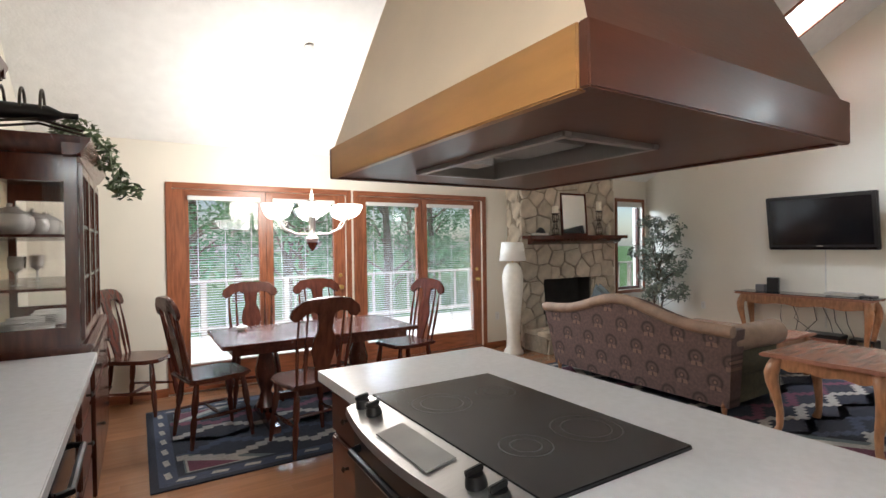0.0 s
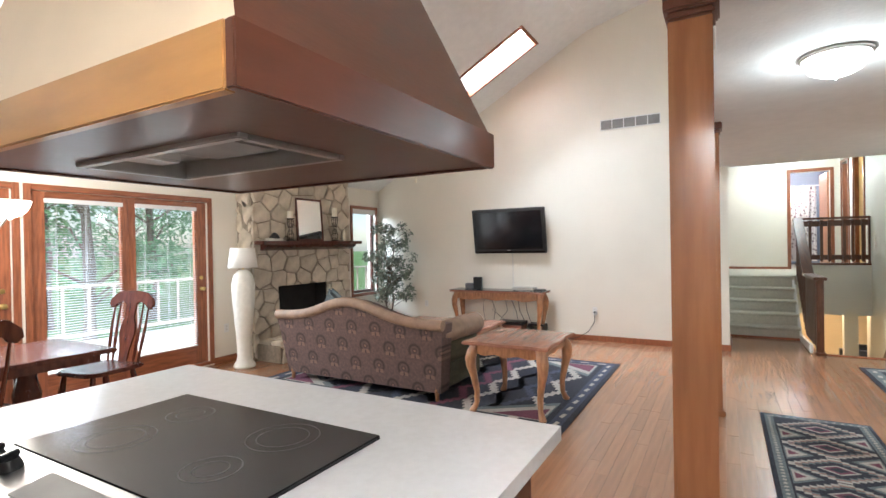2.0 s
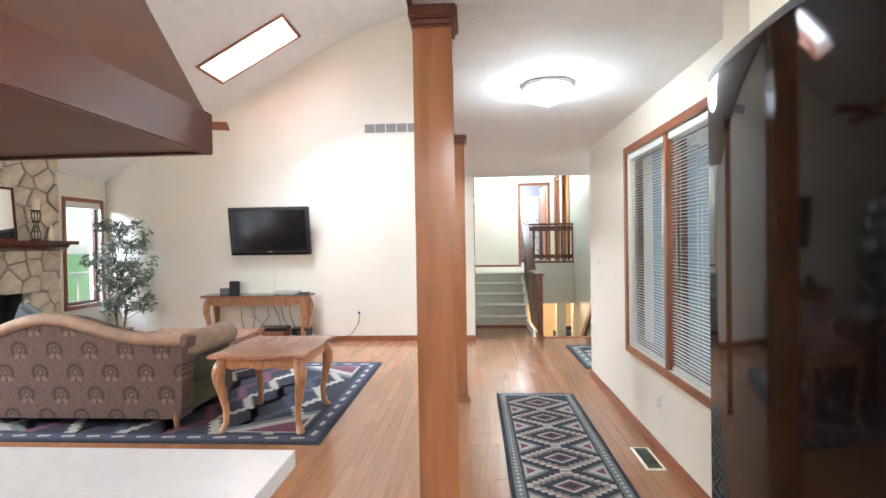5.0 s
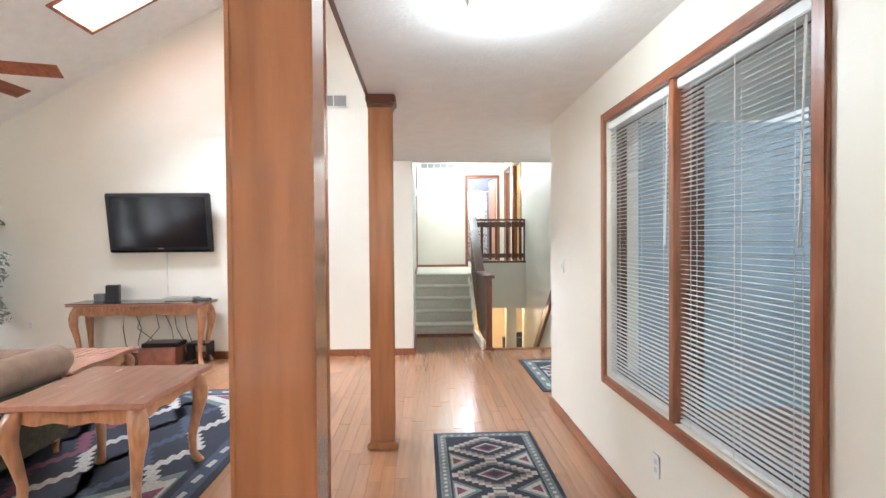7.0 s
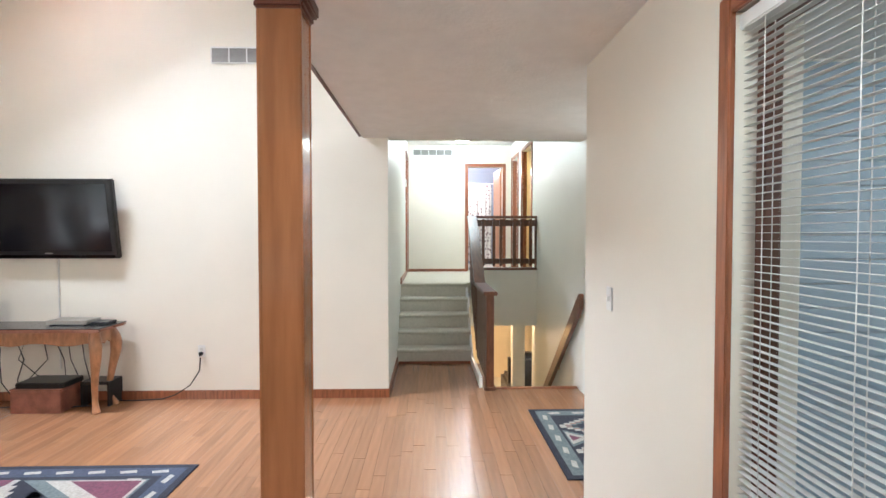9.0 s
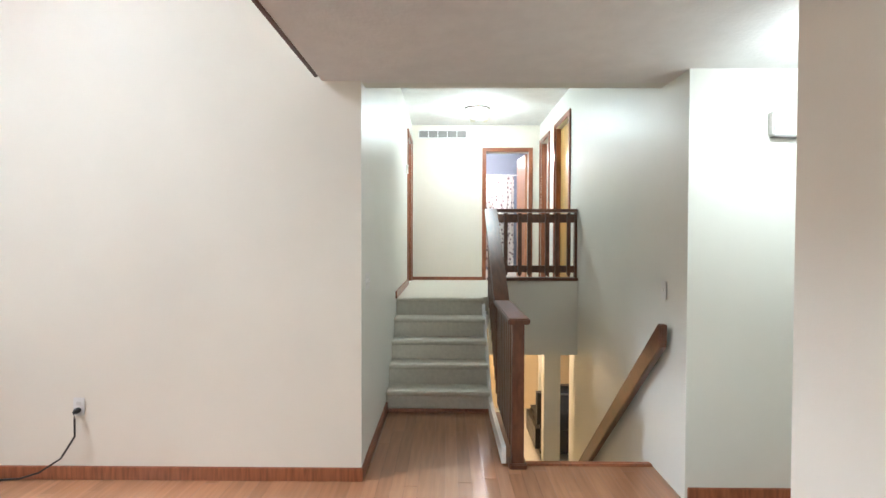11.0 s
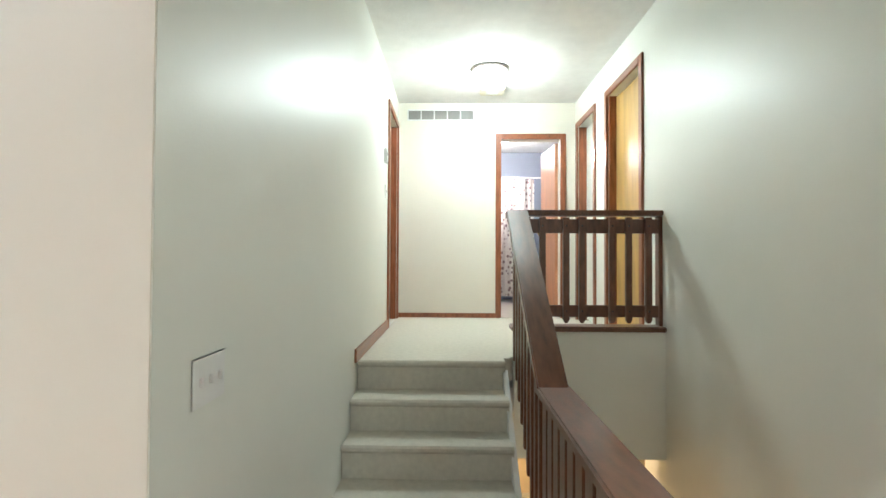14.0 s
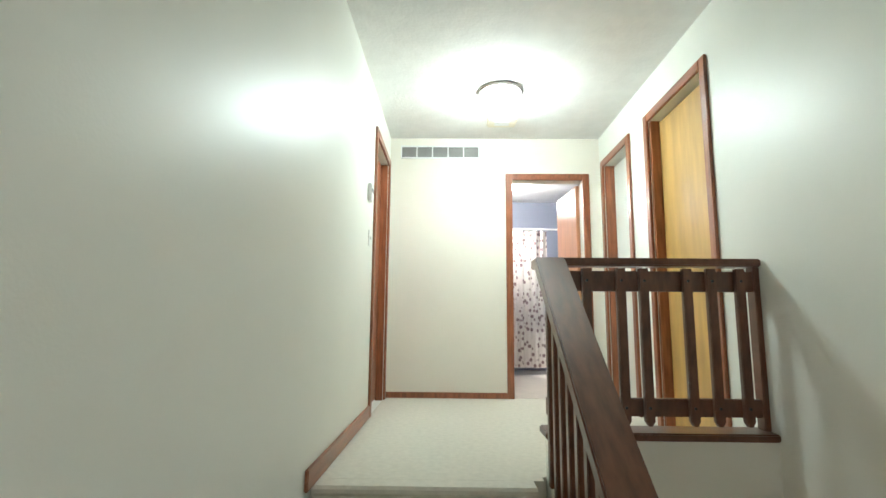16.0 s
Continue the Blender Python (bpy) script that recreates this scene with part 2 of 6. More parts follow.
def sofa_pattern():
    """Woven upholstery: rows of round medallions set in quincunx on a brown ground."""
    m = mat("sofa_damask", (0.125, 0.078, 0.066), 0.75, vary=0.25, scale=40, bump=0.3, bscale=220)
    t = m.node_tree
    b = t.nodes["Principled BSDF"]
    base = b.inputs["Base Color"].links[0].from_socket
    co = t.nodes.new("ShaderNodeTexCoord")
    sep = t.nodes.new("ShaderNodeSeparateXYZ")
    t.links.new(co.outputs["Object"], sep.inputs[0])

    def op(kind, a, c=None, d=None):
        n = t.nodes.new("ShaderNodeMath")
        n.operation = kind
        for i, v in enumerate((a, c, d)):
            if v is None:
                continue
            if isinstance(v, (int, float)):
                n.inputs[i].default_value = v
            else:
                t.links.new(v, n.inputs[i])
        return n.outputs[0]

    u, v = op("DIVIDE", sep.outputs["Y"], 0.30), op("DIVIDE", sep.outputs["Z"], 0.38)
    row = op("FLOOR", op("MULTIPLY", v, 2.0))
    u2 = op("ADD", u, op("MULTIPLY", op("MODULO", row, 2.0), 0.5))
    fu = op("MULTIPLY", op("SUBTRACT", op("FRACT", u2), 0.5), 0.30)
    fv = op("MULTIPLY", op("SUBTRACT", op("FRACT", op("MULTIPLY", v, 2.0)), 0.5), 0.19)
    r = op("SQRT", op("ADD", op("MULTIPLY", fu, fu), op("MULTIPLY", fv, fv)))
    ringw = op("MULTIPLY", op("ADD", op("SINE", op("MULTIPLY", r, 130.0)), 1.0), 0.5)
    near = op("LESS_THAN", r, 0.088)
    fac = op("MULTIPLY", op("MULTIPLY", ringw, near), 0.9)
    dot = op("LESS_THAN", r, 0.014)
    mx = t.nodes.new("ShaderNodeMix")
    mx.data_type = "RGBA"
    t.links.new(fac, mx.inputs["Factor"])
    t.links.new(base, mx.inputs["A"])
    mx.inputs["B"].default_value = (0.04, 0.024, 0.024, 1)
    mx2 = t.nodes.new("ShaderNodeMix")
    mx2.data_type = "RGBA"
    low = op("MULTIPLY", op("LESS_THAN", op("ABSOLUTE", op("ADD", fv, 0.055)), 0.018), op("LESS_THAN", op("ABSOLUTE", op("SUBTRACT", op("ABSOLUTE", fu), 0.028)), 0.02))
    t.links.new(op("MULTIPLY", op("MAXIMUM", dot, low), 0.6), mx2.inputs["Factor"])
    t.links.new(mx.outputs["Result"], mx2.inputs["A"])
    mx2.inputs["B"].default_value = (0.30, 0.18, 0.13, 1)
    t.links.new(mx2.outputs["Result"], b.inputs["Base Color"])
    return m


M["damask"] = sofa_pattern()


def curtain_mat():
    m = mat("flower_curtain", (0.78, 0.73, 0.7), 0.8, vary=0.02, bump=0.05)
    t = m.node_tree
    b = t.nodes["Principled BSDF"]
    v = t.nodes.new("ShaderNodeTexVoronoi")
    v.inputs["Scale"].default_value = 15
    co = t.nodes.new("ShaderNodeTexCoord")
    t.links.new(co.outputs["Object"], v.inputs["Vector"])
    r = t.nodes.new("ShaderNodeValToRGB")
    r.color_ramp.elements[0].position, r.color_ramp.elements[1].position = 0.26, 0.42
    r.color_ramp.elements[0].color, r.color_ramp.elements[1].color = (0.28, 0.20, 0.21, 1), (0.78, 0.73, 0.70, 1)
    t.links.new(v.outputs["Distance"], r.inputs[0])
    t.links.new(r.outputs[0], b.inputs["Base Color"])
    return m


M["curtain"] = curtain_mat()

# ---- mesh helpers ----
def finish(bm, name, material, smooth=False):
    bmesh.ops.recalc_face_normals(bm, faces=bm.faces)
    me = bpy.data.meshes.new(name)
    bm.to_mesh(me)
    bm.free()
    for mt in material if isinstance(material, (list, tuple)) else [material]:
        me.materials.append(mt)
    if smooth:
        me.shade_smooth()
        me.set_sharp_from_angle(angle=radians(38))
    return me


def part(name, bm, material, parent=None, label="", smooth=True):
    ob = new(name, finish(bm, name, M[material] if isinstance(material, str) else material, smooth))
    if parent:
        ob.parent = parent
    if label:
        ob["label"] = label
    return ob


def thing(name, at, label, category, group="", rz=0.0):
    ob = new(name)
    ob.empty_display_size = 0.1
    ob.matrix_world = pose(*at, 0, 0, rz)
    return tagged(ob, label, category, group)


def add_box(bm, x0, x1, y0, y1, z0, z1, bevel=0.0, m=None):
    r = bmesh.ops.create_cube(bm, size=1.0)
    c = Matrix.LocRotScale(((x0 + x1) / 2, (y0 + y1) / 2, (z0 + z1) / 2), None, (abs(x1 - x0), abs(y1 - y0), abs(z1 - z0)))
    bmesh.ops.transform(bm, matrix=(m @ c) if m else c, verts=r["verts"])
    if bevel:
        edges = {e for v in r["verts"] for e in v.link_edges}
        bmesh.ops.bevel(bm, geom=list(edges), offset=bevel, segments=2, affect="EDGES", clamp_overlap=True)
    return bm


def box(x0, x1, y0, y1, z0, z1, bevel=0.0, m=None):
    return add_box(bmesh.new(), x0, x1, y0, y1, z0, z1, bevel, m)


def add_lathe(bm, profile, n=20, m=None):
    rings = []
    for r, z in profile:
        rings.append([bm.verts.new((m or Matrix()) @ Vector((r * math.cos(2 * math.pi * k / n), r * math.sin(2 * math.pi * k / n), z))) for k in range(n)])
    for a, b in zip(rings, rings[1:]):
        for k in range(n):
            bm.faces.new((a[k], a[(k + 1) % n], b[(k + 1) % n], b[k]))
    for ring in (rings[0], rings[-1]):
        bm.faces.new(ring)
    return bm


def lathe(profile, n=20, m=None):
    return add_lathe(bmesh.new(), profile, n, m)


def add_tube(bm, pts, radii, n=8, flat=1.0):
    pts = [Vector(p) for p in pts]
    if not isinstance(radii, (list, tuple)):
        radii = [radii] * len(pts)
    rings = []
    for i, p in enumerate(pts):
        d = (pts[min(i + 1, len(pts) - 1)] - pts[max(i - 1, 0)]).normalized()
        q = d.to_track_quat("Z", "Y")
        rings.append([bm.verts.new(p + q @ Vector((radii[i] * math.cos(2 * math.pi * k / n), flat * radii[i] * math.sin(2 * math.pi * k / n), 0))) for k in range(n)])
    for a, b in zip(rings, rings[1:]):
        for k in range(n):
            bm.faces.new((a[k], a[(k + 1) % n], b[(k + 1) % n], b[k]))
    bm.faces.new(rings[0]), bm.faces.new(rings[-1])
    return bm


def tube(pts, radii, n=8, flat=1.0):
    return add_tube(bmesh.new(), pts, radii, n, flat)


def prism(outline, depth, m=None, bevel=0.0):
    """A closed outline in x and y, given depth along z, then posed by m."""
    bm = bmesh.new()
    a = [bm.verts.new((x, y, 0)) for x, y in outline]
    b = [bm.verts.new((x, y, depth)) for x, y in outline]
    n = len(a)
    bm.faces.new(a[::-1]), bm.faces.new(b)
    for k in range(n):
        bm.faces.new((a[k], a[(k + 1) % n], b[(k + 1) % n], b[k]))
    if bevel:
        bmesh.ops.bevel(bm, geom=[e for e in bm.edges if len({round(v.co.z, 5) for v in e.verts}) == 1], offset=bevel, segments=2, affect="EDGES", clamp_overlap=True)
    if m:
        bmesh.ops.transform(bm, matrix=m, verts=bm.verts)
    return bm


YZ = Matrix(((0, 0, 1, 0), (1, 0, 0, 0), (0, 1, 0, 0), (0, 0, 0, 1)))  # outline in y and z, depth along x
XZ = Matrix(((1, 0, 0, 0), (0, 0, -1, 0), (0, 1, 0, 0), (0, 0, 0, 1)))  # outline in x and z, depth along -y


def structure(name, bm, material, label="", smooth=False):
    ob = part(name, bm, material, None, "", smooth)
    return tagged(ob, label, name.split("_")[0], "", "structure")


# ---- structure ----
TVX, BACK, WEST, SOUTH, EDGE, CEIL = 8.24, 6.2, -0.42, -0.91, 0.60, 2.5
EAVE, SLOPE = 2.56, 0.545


def wall_holes(name, axis, at, thick, u0, u1, z0, z1, holes, material, label):
    """A wall in the plane axis = at, its depth going away by thick, with openings (ua, ub, za, zb)."""
    us = sorted({u0, u1, *[h[0] for h in holes], *[h[1] for h in holes]})
    zs = sorted({z0, z1, *[h[2] for h in holes], *[h[3] for h in holes]})
    bm = bmesh.new()
    for ua, ub in zip(us, us[1:]):
        for za, zb in zip(zs, zs[1:]):
            uc, zc = (ua + ub) / 2, (za + zb) / 2
            if any(h[0] < uc < h[1] and h[2] < zc < h[3] for h in holes):
                continue
            if axis == "y":
                add_box(bm, ua, ub, min(at, at + thick), max(at, at + thick), za, zb)
            else:
                add_box(bm, min(at, at + thick), max(at, at + thick), ua, ub, za, zb)
    bmesh.ops.remove_doubles(bm, verts=bm.verts, dist=0.0005)
    seen = {}
    for f in bm.faces:
        seen.setdefault(tuple(round(c, 3) for c in f.calc_center_median()), []).append(f)
    bmesh.ops.delete(bm, geom=[f for fs in seen.values() if len(fs) > 1 for f in fs], context="FACES_ONLY")
    return structure(name, bm, material, label)


wall_holes("wall_north", "y", BACK, 0.2, WEST, TVX + 0.15, 0, 2.62,
           [(0.72, 2.56, 0.02, 2.10), (2.71, 4.58, 0.02, 2.10), (7.43, 8.12, 0.65, 2.20)], "wall", "cream painted wall with patio doors and a window")
gable = [(0.36, 0), (BACK, 0), (BACK, EAVE), (2.2, 4.74), (1.3, 4.98), (EDGE, 5.0), (EDGE, 2.5), (0.36, 2.5)]
structure("wall_east", prism(gable, 0.15, Matrix.Translation((TVX, 0, 0)) @ YZ), "wall", "cream painted gable wall behind the television")
wgable = [(-0.91, 0), (BACK, 0), (BACK, EAVE), (2.2, 4.74), (1.3, 4.98), (EDGE, 5.0), (EDGE, 2.5), (-0.91, 2.5)]
structure("wall_west", prism(wgable, 0.15, Matrix.Translation((WEST - 0.15, 0, 0)) @ YZ), "wall", "cream painted kitchen wall")
wall_holes("wall_south", "y", SOUTH, -0.2, WEST, 6.2, 0, CEIL, [(3.22, 4.86, 0.63, 2.20)], "wall", "cream painted wall with a wide window")
structure("wall_entry_west", box(6.05, 6.2, -3.0, -1.11, 0, CEIL), "wall", "cream painted entry wall")
structure("wall_entry_south", box(6.05, 8.35, -3.15, -3.0, 0, CEIL), "wallg", "pale entry wall")
structure("wall_entry_east", box(8.02, 8.28, -3.0, -1.562, 0, CEIL), "wallg", "pale green-white entry wall beside the stairs")
structure("wall_fridge_return", box(1.96, 2.09, SOUTH, -0.33, 0, CEIL), "wall", "short white wall return beside the refrigerator")
structure("wall_loft", box(WEST, TVX, EDGE - 0.12, EDGE, CEIL + 0.12, 5.0), "wall", "cream wall above the hall soffit")
# Slab runs on over the porch to y -2.75 to shade the siding.
structure("ceiling_hall", add_box(box(WEST - 0.15, 8.28, -2.75, EDGE, CEIL, CEIL + 0.12), 6.05, 8.28, -3.15, -2.75, CEIL, CEIL + 0.12), "ceil", "white textured hall ceiling")
# vaulted ceiling with the skylight's opening
SKX, SKY = (6.90, 7.54), (2.76, 3.89)
def vault_z(y):
    return EAVE + SLOPE * (BACK - y)
bm = bmesh.new()
T = 0.22
def slab(x0, x1, y0, y1):
    vs = [bm.verts.new(v) for v in ((x0, y0, vault_z(y0)), (x1, y0, vault_z(y0)), (x1, y1, vault_z(y1)), (x0, y1, vault_z(y1)))]
    up = [bm.verts.new(v.co + Vector((0, 0, T))) for v in vs]
    bm.faces.new(vs), bm.faces.new(up[::-1])
    for k in range(4):
        bm.faces.new((vs[k], up[k], up[(k + 1) % 4], vs[(k + 1) % 4]))
W0, W1 = WEST - 0.15, TVX + 0.15
slab(W0, SKX[0], 2.2, BACK + 0.2), slab(SKX[1], W1, 2.2, BACK + 0.2)
slab(SKX[0], SKX[1], 2.2, SKY[0]), slab(SKX[0], SKX[1], SKY[1], BACK + 0.2)
for (ya, za), (yb, zb) in (((2.2, 4.74), (1.3, 4.98)), ((1.3, 4.98), (EDGE - 0.12, 5.0))):
    vs = [bm.verts.new(v) for v in ((W0, ya, za), (W1, ya, za), (W1, yb, zb), (W0, yb, zb))]
    up = [bm.verts.new(v.co + Vector((0, 0, T))) for v in vs]
    bm.faces.new(vs), bm.faces.new(up[::-1])
    for k in range(4):
        bm.faces.new((vs[k], up[k], up[(k + 1) % 4], vs[(k + 1) % 4]))
structure("ceiling_vault", bm, "ceil", "white vaulted ceiling with a skylight")
# skylight
tilt = Matrix.Translation((0, 0, 0)) @ pose(sum(SKX) / 2, sum(SKY) / 2, vault_z(sum(SKY) / 2), -math.degrees(math.atan(SLOPE)), 0, 0)
sl = (SKY[1] - SKY[0]) / 2 / math.cos(math.atan(SLOPE))
sw = (SKX[1] - SKX[0]) / 2
skylight = thing("skylight", (7.22, 3.32, 4.1), "long skylight with brown wooden frame in the vaulted ceiling", "skylight")
skylight.matrix_world = tilt
skylight["kind"] = "structure"
for a in ((-sw - 0.02, -sw + 0.025, -sl - 0.02, sl + 0.02), (sw - 0.025, sw + 0.02, -sl - 0.02, sl + 0.02)):
    part("frame", box(*a, -0.02, 0.2, 0.004), "trim", skylight)
for a in ((-sw + 0.025, sw - 0.025, -sl - 0.02, -sl + 0.025), (-sw + 0.025, sw - 0.025, sl - 0.025, sl + 0.02)):
    part("frame", box(*a, -0.02, 0.2, 0.004), "trim", skylight)
# Pane glows in the sky's stead; the added lamp under it lights the room.
M["skyglow"] = mat("skylight_glow", (0.9, 0.95, 1), 0.5, bump=0, emit=4.0, ecol=(0.9, 0.96, 1))
part("pane", box(-sw - 0.04, sw + 0.04, -sl - 0.04, sl + 0.04, 0.98, 1.0), "skyglow", skylight, "bright pane glowing in place of the sky")
# Shaft made extra deep so its edge draws a shadow line on wall_east.
for a in ((-sw - 0.02, -sw + 0.022, -sl, sl), (sw - 0.022, sw + 0.02, -sl, sl), (-sw, sw, -sl - 0.02, -sl + 0.022), (-sw, sw, sl - 0.022, sl + 0.02)):
    part("shaft_side", box(*a, 0.2, 0.98), "white", skylight)
roof_lamp = lamp("sky_fill_roof", "AREA", tilt @ Matrix.Translation((0, 0, 0.95)), 360, (0.9, 0.95, 1), w=0.56, h=1.2)

# upper landing, stairwell and lower room
structure("wall_corner_return", box(TVX + 0.002, TVX + 0.15, 0.357, 0.36, 0, CEIL), "wallg", "pale painted return at the foot of the stairs")
ST_N, ST_S, LX0, LEND, LAND, UPC = 0.36, -1.562, 10.38, 12.685, 0.90, 3.24
wall_holes("wall_stair_north", "y", ST_N, 0.12, TVX + 0.15, 14.9, -1.3, UPC + 0.1, [(11.83, 12.55, LAND, 2.93)], "wallg", "pale painted stair wall")
wall_holes("wall_stair_south", "y", ST_S, -0.12, 8.28, LEND, -1.3, UPC + 0.1,
           [(10.82, 11.55, LAND, 2.93), (11.96, 12.55, LAND, 2.93), (10.76, 12.6, -1.3, 0.29)], "wallg", "pale painted stairwell wall")
wall_holes("wall_landing_east", "x", LEND, 0.12, ST_S - 0.12, ST_N, LAND - 0.2, UPC + 0.1, [(-1.40, -0.76, LAND, 2.84)], "wall", "cream painted end wall of the landing")
structure("wall_header", box(8.28, 8.40, ST_S - 0.12, ST_N, CEIL + 0.003, UPC + 0.1), "wallg", "pale wall above the stair opening")
structure("ceiling_landing", box(8.40, LEND + 0.12, ST_S - 0.12, ST_N + 0.12, UPC, UPC + 0.1), "ceil", "white textured landing ceiling")
bm = box(10.47, LEND, -0.60, ST_N, LAND - 0.15, LAND)
add_box(bm, 10.52, LEND, ST_S, -0.60, LAND - 0.15, LAND)
structure("floor_landing", bm, "carpet", "beige carpeted upper landing")
structure("wall_landing_face", box(10.42, 10.515, ST_S, -0.62, 0.29, 1.08), "wallg", "pale wall face below the landing balustrade")
structure("ceiling_lower", box(10.515, 14.9, -3.2, ST_N, 0.55, 0.7), "ceil", "plain ceiling of the lower room")
structure("floor_lower", box(8.2, 14.9, -3.2, ST_N, -1.4, -1.3), "carpet", "carpeted lower room floor")
structure("wall_lower_east", box(13.4, 13.55, -3.2, ST_N, -1.3, 0.55), "lowwall", "warm cream wall of the lower room")
structure("wall_lower_south", box(10.62, 14.9, -3.3, -3.2, -1.3, 0.6), "lowwall", "warm cream wall of the lower room")
structure("wall_lower_north", box(8.55, 13.4, -0.62, -0.52, -1.3, -0.02), "lowwall", "warm cream stairwell wall")
structure("wall_lower_pier", box(10.62, 10.76, -1.43, -1.25, -1.3, 0.55), "wallg", "pale square pier in the lower room")

# ---- floor base, trim, doors and windows ----
bm = box(WEST, 8.50, -3.0, BACK, -0.2, -0.008)
add_box(bm, 8.50, 9.52, -0.66, ST_N, -0.2, -0.008)
floor = structure("floor", bm, "gap", "glossy honey oak strip floor")


def baseboard(x0, x1, y0, y1, z=0.0, h=0.085):
    bm = box(x0, x1, y0, y1, z, z + h, 0.004)
    return structure("baseboard", bm, "trimh" if abs(x1 - x0) > abs(y1 - y0) else "trim", "stained wooden baseboard", True)


baseboard(TVX - 0.016, TVX, ST_N - 0.016, 6.2)
baseboard(2.0, 6.2, SOUTH, SOUTH + 0.016)
baseboard(6.2, 6.216, -3.0, SOUTH + 0.016)
baseboard(TVX - 0.016, 9.5, ST_N - 0.016, ST_N)
baseboard(8.004, 8.02, -3.0, -1.575)
baseboard(LEND - 0.016, LEND, -0.70, ST_N, LAND, 0.05)
baseboard(LX0 - 0.1, 11.77, ST_N - 0.016, ST_N, LAND)
baseboard(4.64, 4.98, BACK - 0.016, BACK)
baseboard(6.99, TVX - 0.016, BACK - 0.016, BACK)
baseboard(WEST, 0.66, BACK - 0.016, BACK)
structure("trim_soffit_edge", box(WEST, TVX - 0.1, EDGE, EDGE + 0.022, CEIL - 0.012, CEIL + 0.05, 0.004), "hood", "dark wooden strip along the soffit edge", True)


def casing(name, axis, at, sign, u0, u1, z0, z1, w=0.06, d=0.018, sill=False, label="stained wooden casing"):
    """Flat casing boards round an opening; sign tells to which side of the wall they stand."""
    ob = thing(name, (0, 0, 0), label, "door frame" if not sill else "window frame")
    ob["kind"] = "structure"
    rows = [("jamb_casing", u0 - w, u0, z0, z1 + w), ("jamb_casing", u1, u1 + w, z0, z1 + w), ("head_casing", u0, u1, z1, z1 + w)]
    if sill:
        rows.append(("sill", u0, u1, z0 - w, z0))
        rows[0] = ("jamb_casing", u0 - w, u0, z0 - w, z1 + w)
        rows[1] = ("jamb_casing", u1, u1 + w, z0 - w, z1 + w)
    for n, a, b, c, e in rows:
        lo, hi = sorted((at, at + sign * d))
        part(n, box(a, b, lo, hi, c, e, 0.004) if axis == "y" else box(lo, hi, a, b, c, e, 0.004), "trim" if n == "jamb_casing" else "trimh", ob)
    return ob


def slat_mesh(w, depth, tilt_deg):
    bm = box(-w / 2, w / 2, -depth / 2, depth / 2, -0.0007, 0.0007)
    bmesh.ops.rotate(bm, verts=bm.verts, cent=(0, 0, 0), matrix=Matrix.Rotation(radians(tilt_deg), 3, "X"))
    return finish(bm, "slat", M["slat"])


def blind(parent_at, w, top, bottom, pitch, depth, tilt_deg, label, name="venetian_blind"):
    ob = thing(name, parent_at, label, "blind", "venetian blinds")
    part("head_rail", box(-w / 2 - 0.01, w / 2 + 0.01, -0.02, 0.02, top, top + 0.045, 0.004), "white", ob)
    me = slat_mesh(w, depth, tilt_deg)
    z = top - 0.015
    while z > bottom + 0.02:
        s = new("slat", me)
        s.parent, s.location = ob, (0, 0, z)
        z -= pitch
    part("bottom_rail", box(-w / 2, w / 2, -0.012, 0.012, bottom, bottom + 0.014, 0.003), "white", ob)
    for u in (-w * 0.38, 0.0, w * 0.38) if w > 0.6 else (-w * 0.36, w * 0.36):
        for v in (-0.0135, 0.0135):
            part("ladder_cord", tube([(u, v, top), (u, v, bottom)], 0.0014, 5), "cord", ob)
    return ob


def patio_door(name, u0, u1, panes, handle_u):
    casing(name + "_casing", "y", BACK, -1, u0 + 0.0, u1, 0.02, 2.10, label="stained wooden patio door casing")
    ob = thing(name, (0, 0, 0), "stained wooden patio door with two full glass panels and blinds", "patio door")
    ob["kind"] = "structure"
    mid = (panes[0][1] + panes[1][0]) / 2
    part("threshold", box(u0 + 0.002, u1 - 0.002, BACK - 0.02, BACK + 0.15, 0.02, 0.06, 0.004), "trimh", ob)
    for k, (a, b) in enumerate(panes):
        l, r = (u0 + 0.002, mid - 0.002) if k == 0 else (mid + 0.002, u1 - 0.002)
        y0, y1 = BACK + 0.03, BACK + 0.075
        part("stile", box(l, a, y0, y1, 0.062, 2.098, 0.003), "trim", ob)
        part("stile", box(b, r, y0, y1, 0.062, 2.098, 0.003), "trim", ob)
        part("top_rail", box(a, b, y0, y1, 1.99, 2.098, 0.003), "trimh", ob)
        part("bottom_rail", box(a, b, y0, y1, 0.062, 0.28, 0.003), "trimh", ob)
        g = part("pane", box(a, b, BACK + 0.05, BACK + 0.056, 0.28, 1.99), "glass", ob)
        g.visible_shadow = False
        blind(((a + b) / 2, BACK + 0.008, 0), b - a, 1.985, 0.29, 0.026, 0.022, 3, "white venetian blind, slats open, on a patio door")
    part("door_handle", lathe([(0.002, 0), (0.026, 0.002), (0.026, 0.008), (0.012, 0.014), (0.012, 0.035), (0.027, 0.05), (0.022, 0.066), (0.002, 0.07)], 14, Matrix.Translation((handle_u, BACK + 0.03, 1.0)) @ pose(0, 0, 0, 90)), "brass", ob, "brass door knob")
    part("deadbolt", lathe([(0.002, 0), (0.025, 0.002), (0.022, 0.012), (0.002, 0.014)], 14, Matrix.Translation((handle_u, BACK + 0.03, 1.14)) @ pose(0, 0, 0, 90)), "brass", ob)


patio_door("door_1", 0.72, 2.56, ((0.87, 1.56), (1.715, 2.41)), 2.49)
patio_door("door_2", 2.71, 4.58, ((2.835, 3.54), (3.70, 4.42)), 4.50)


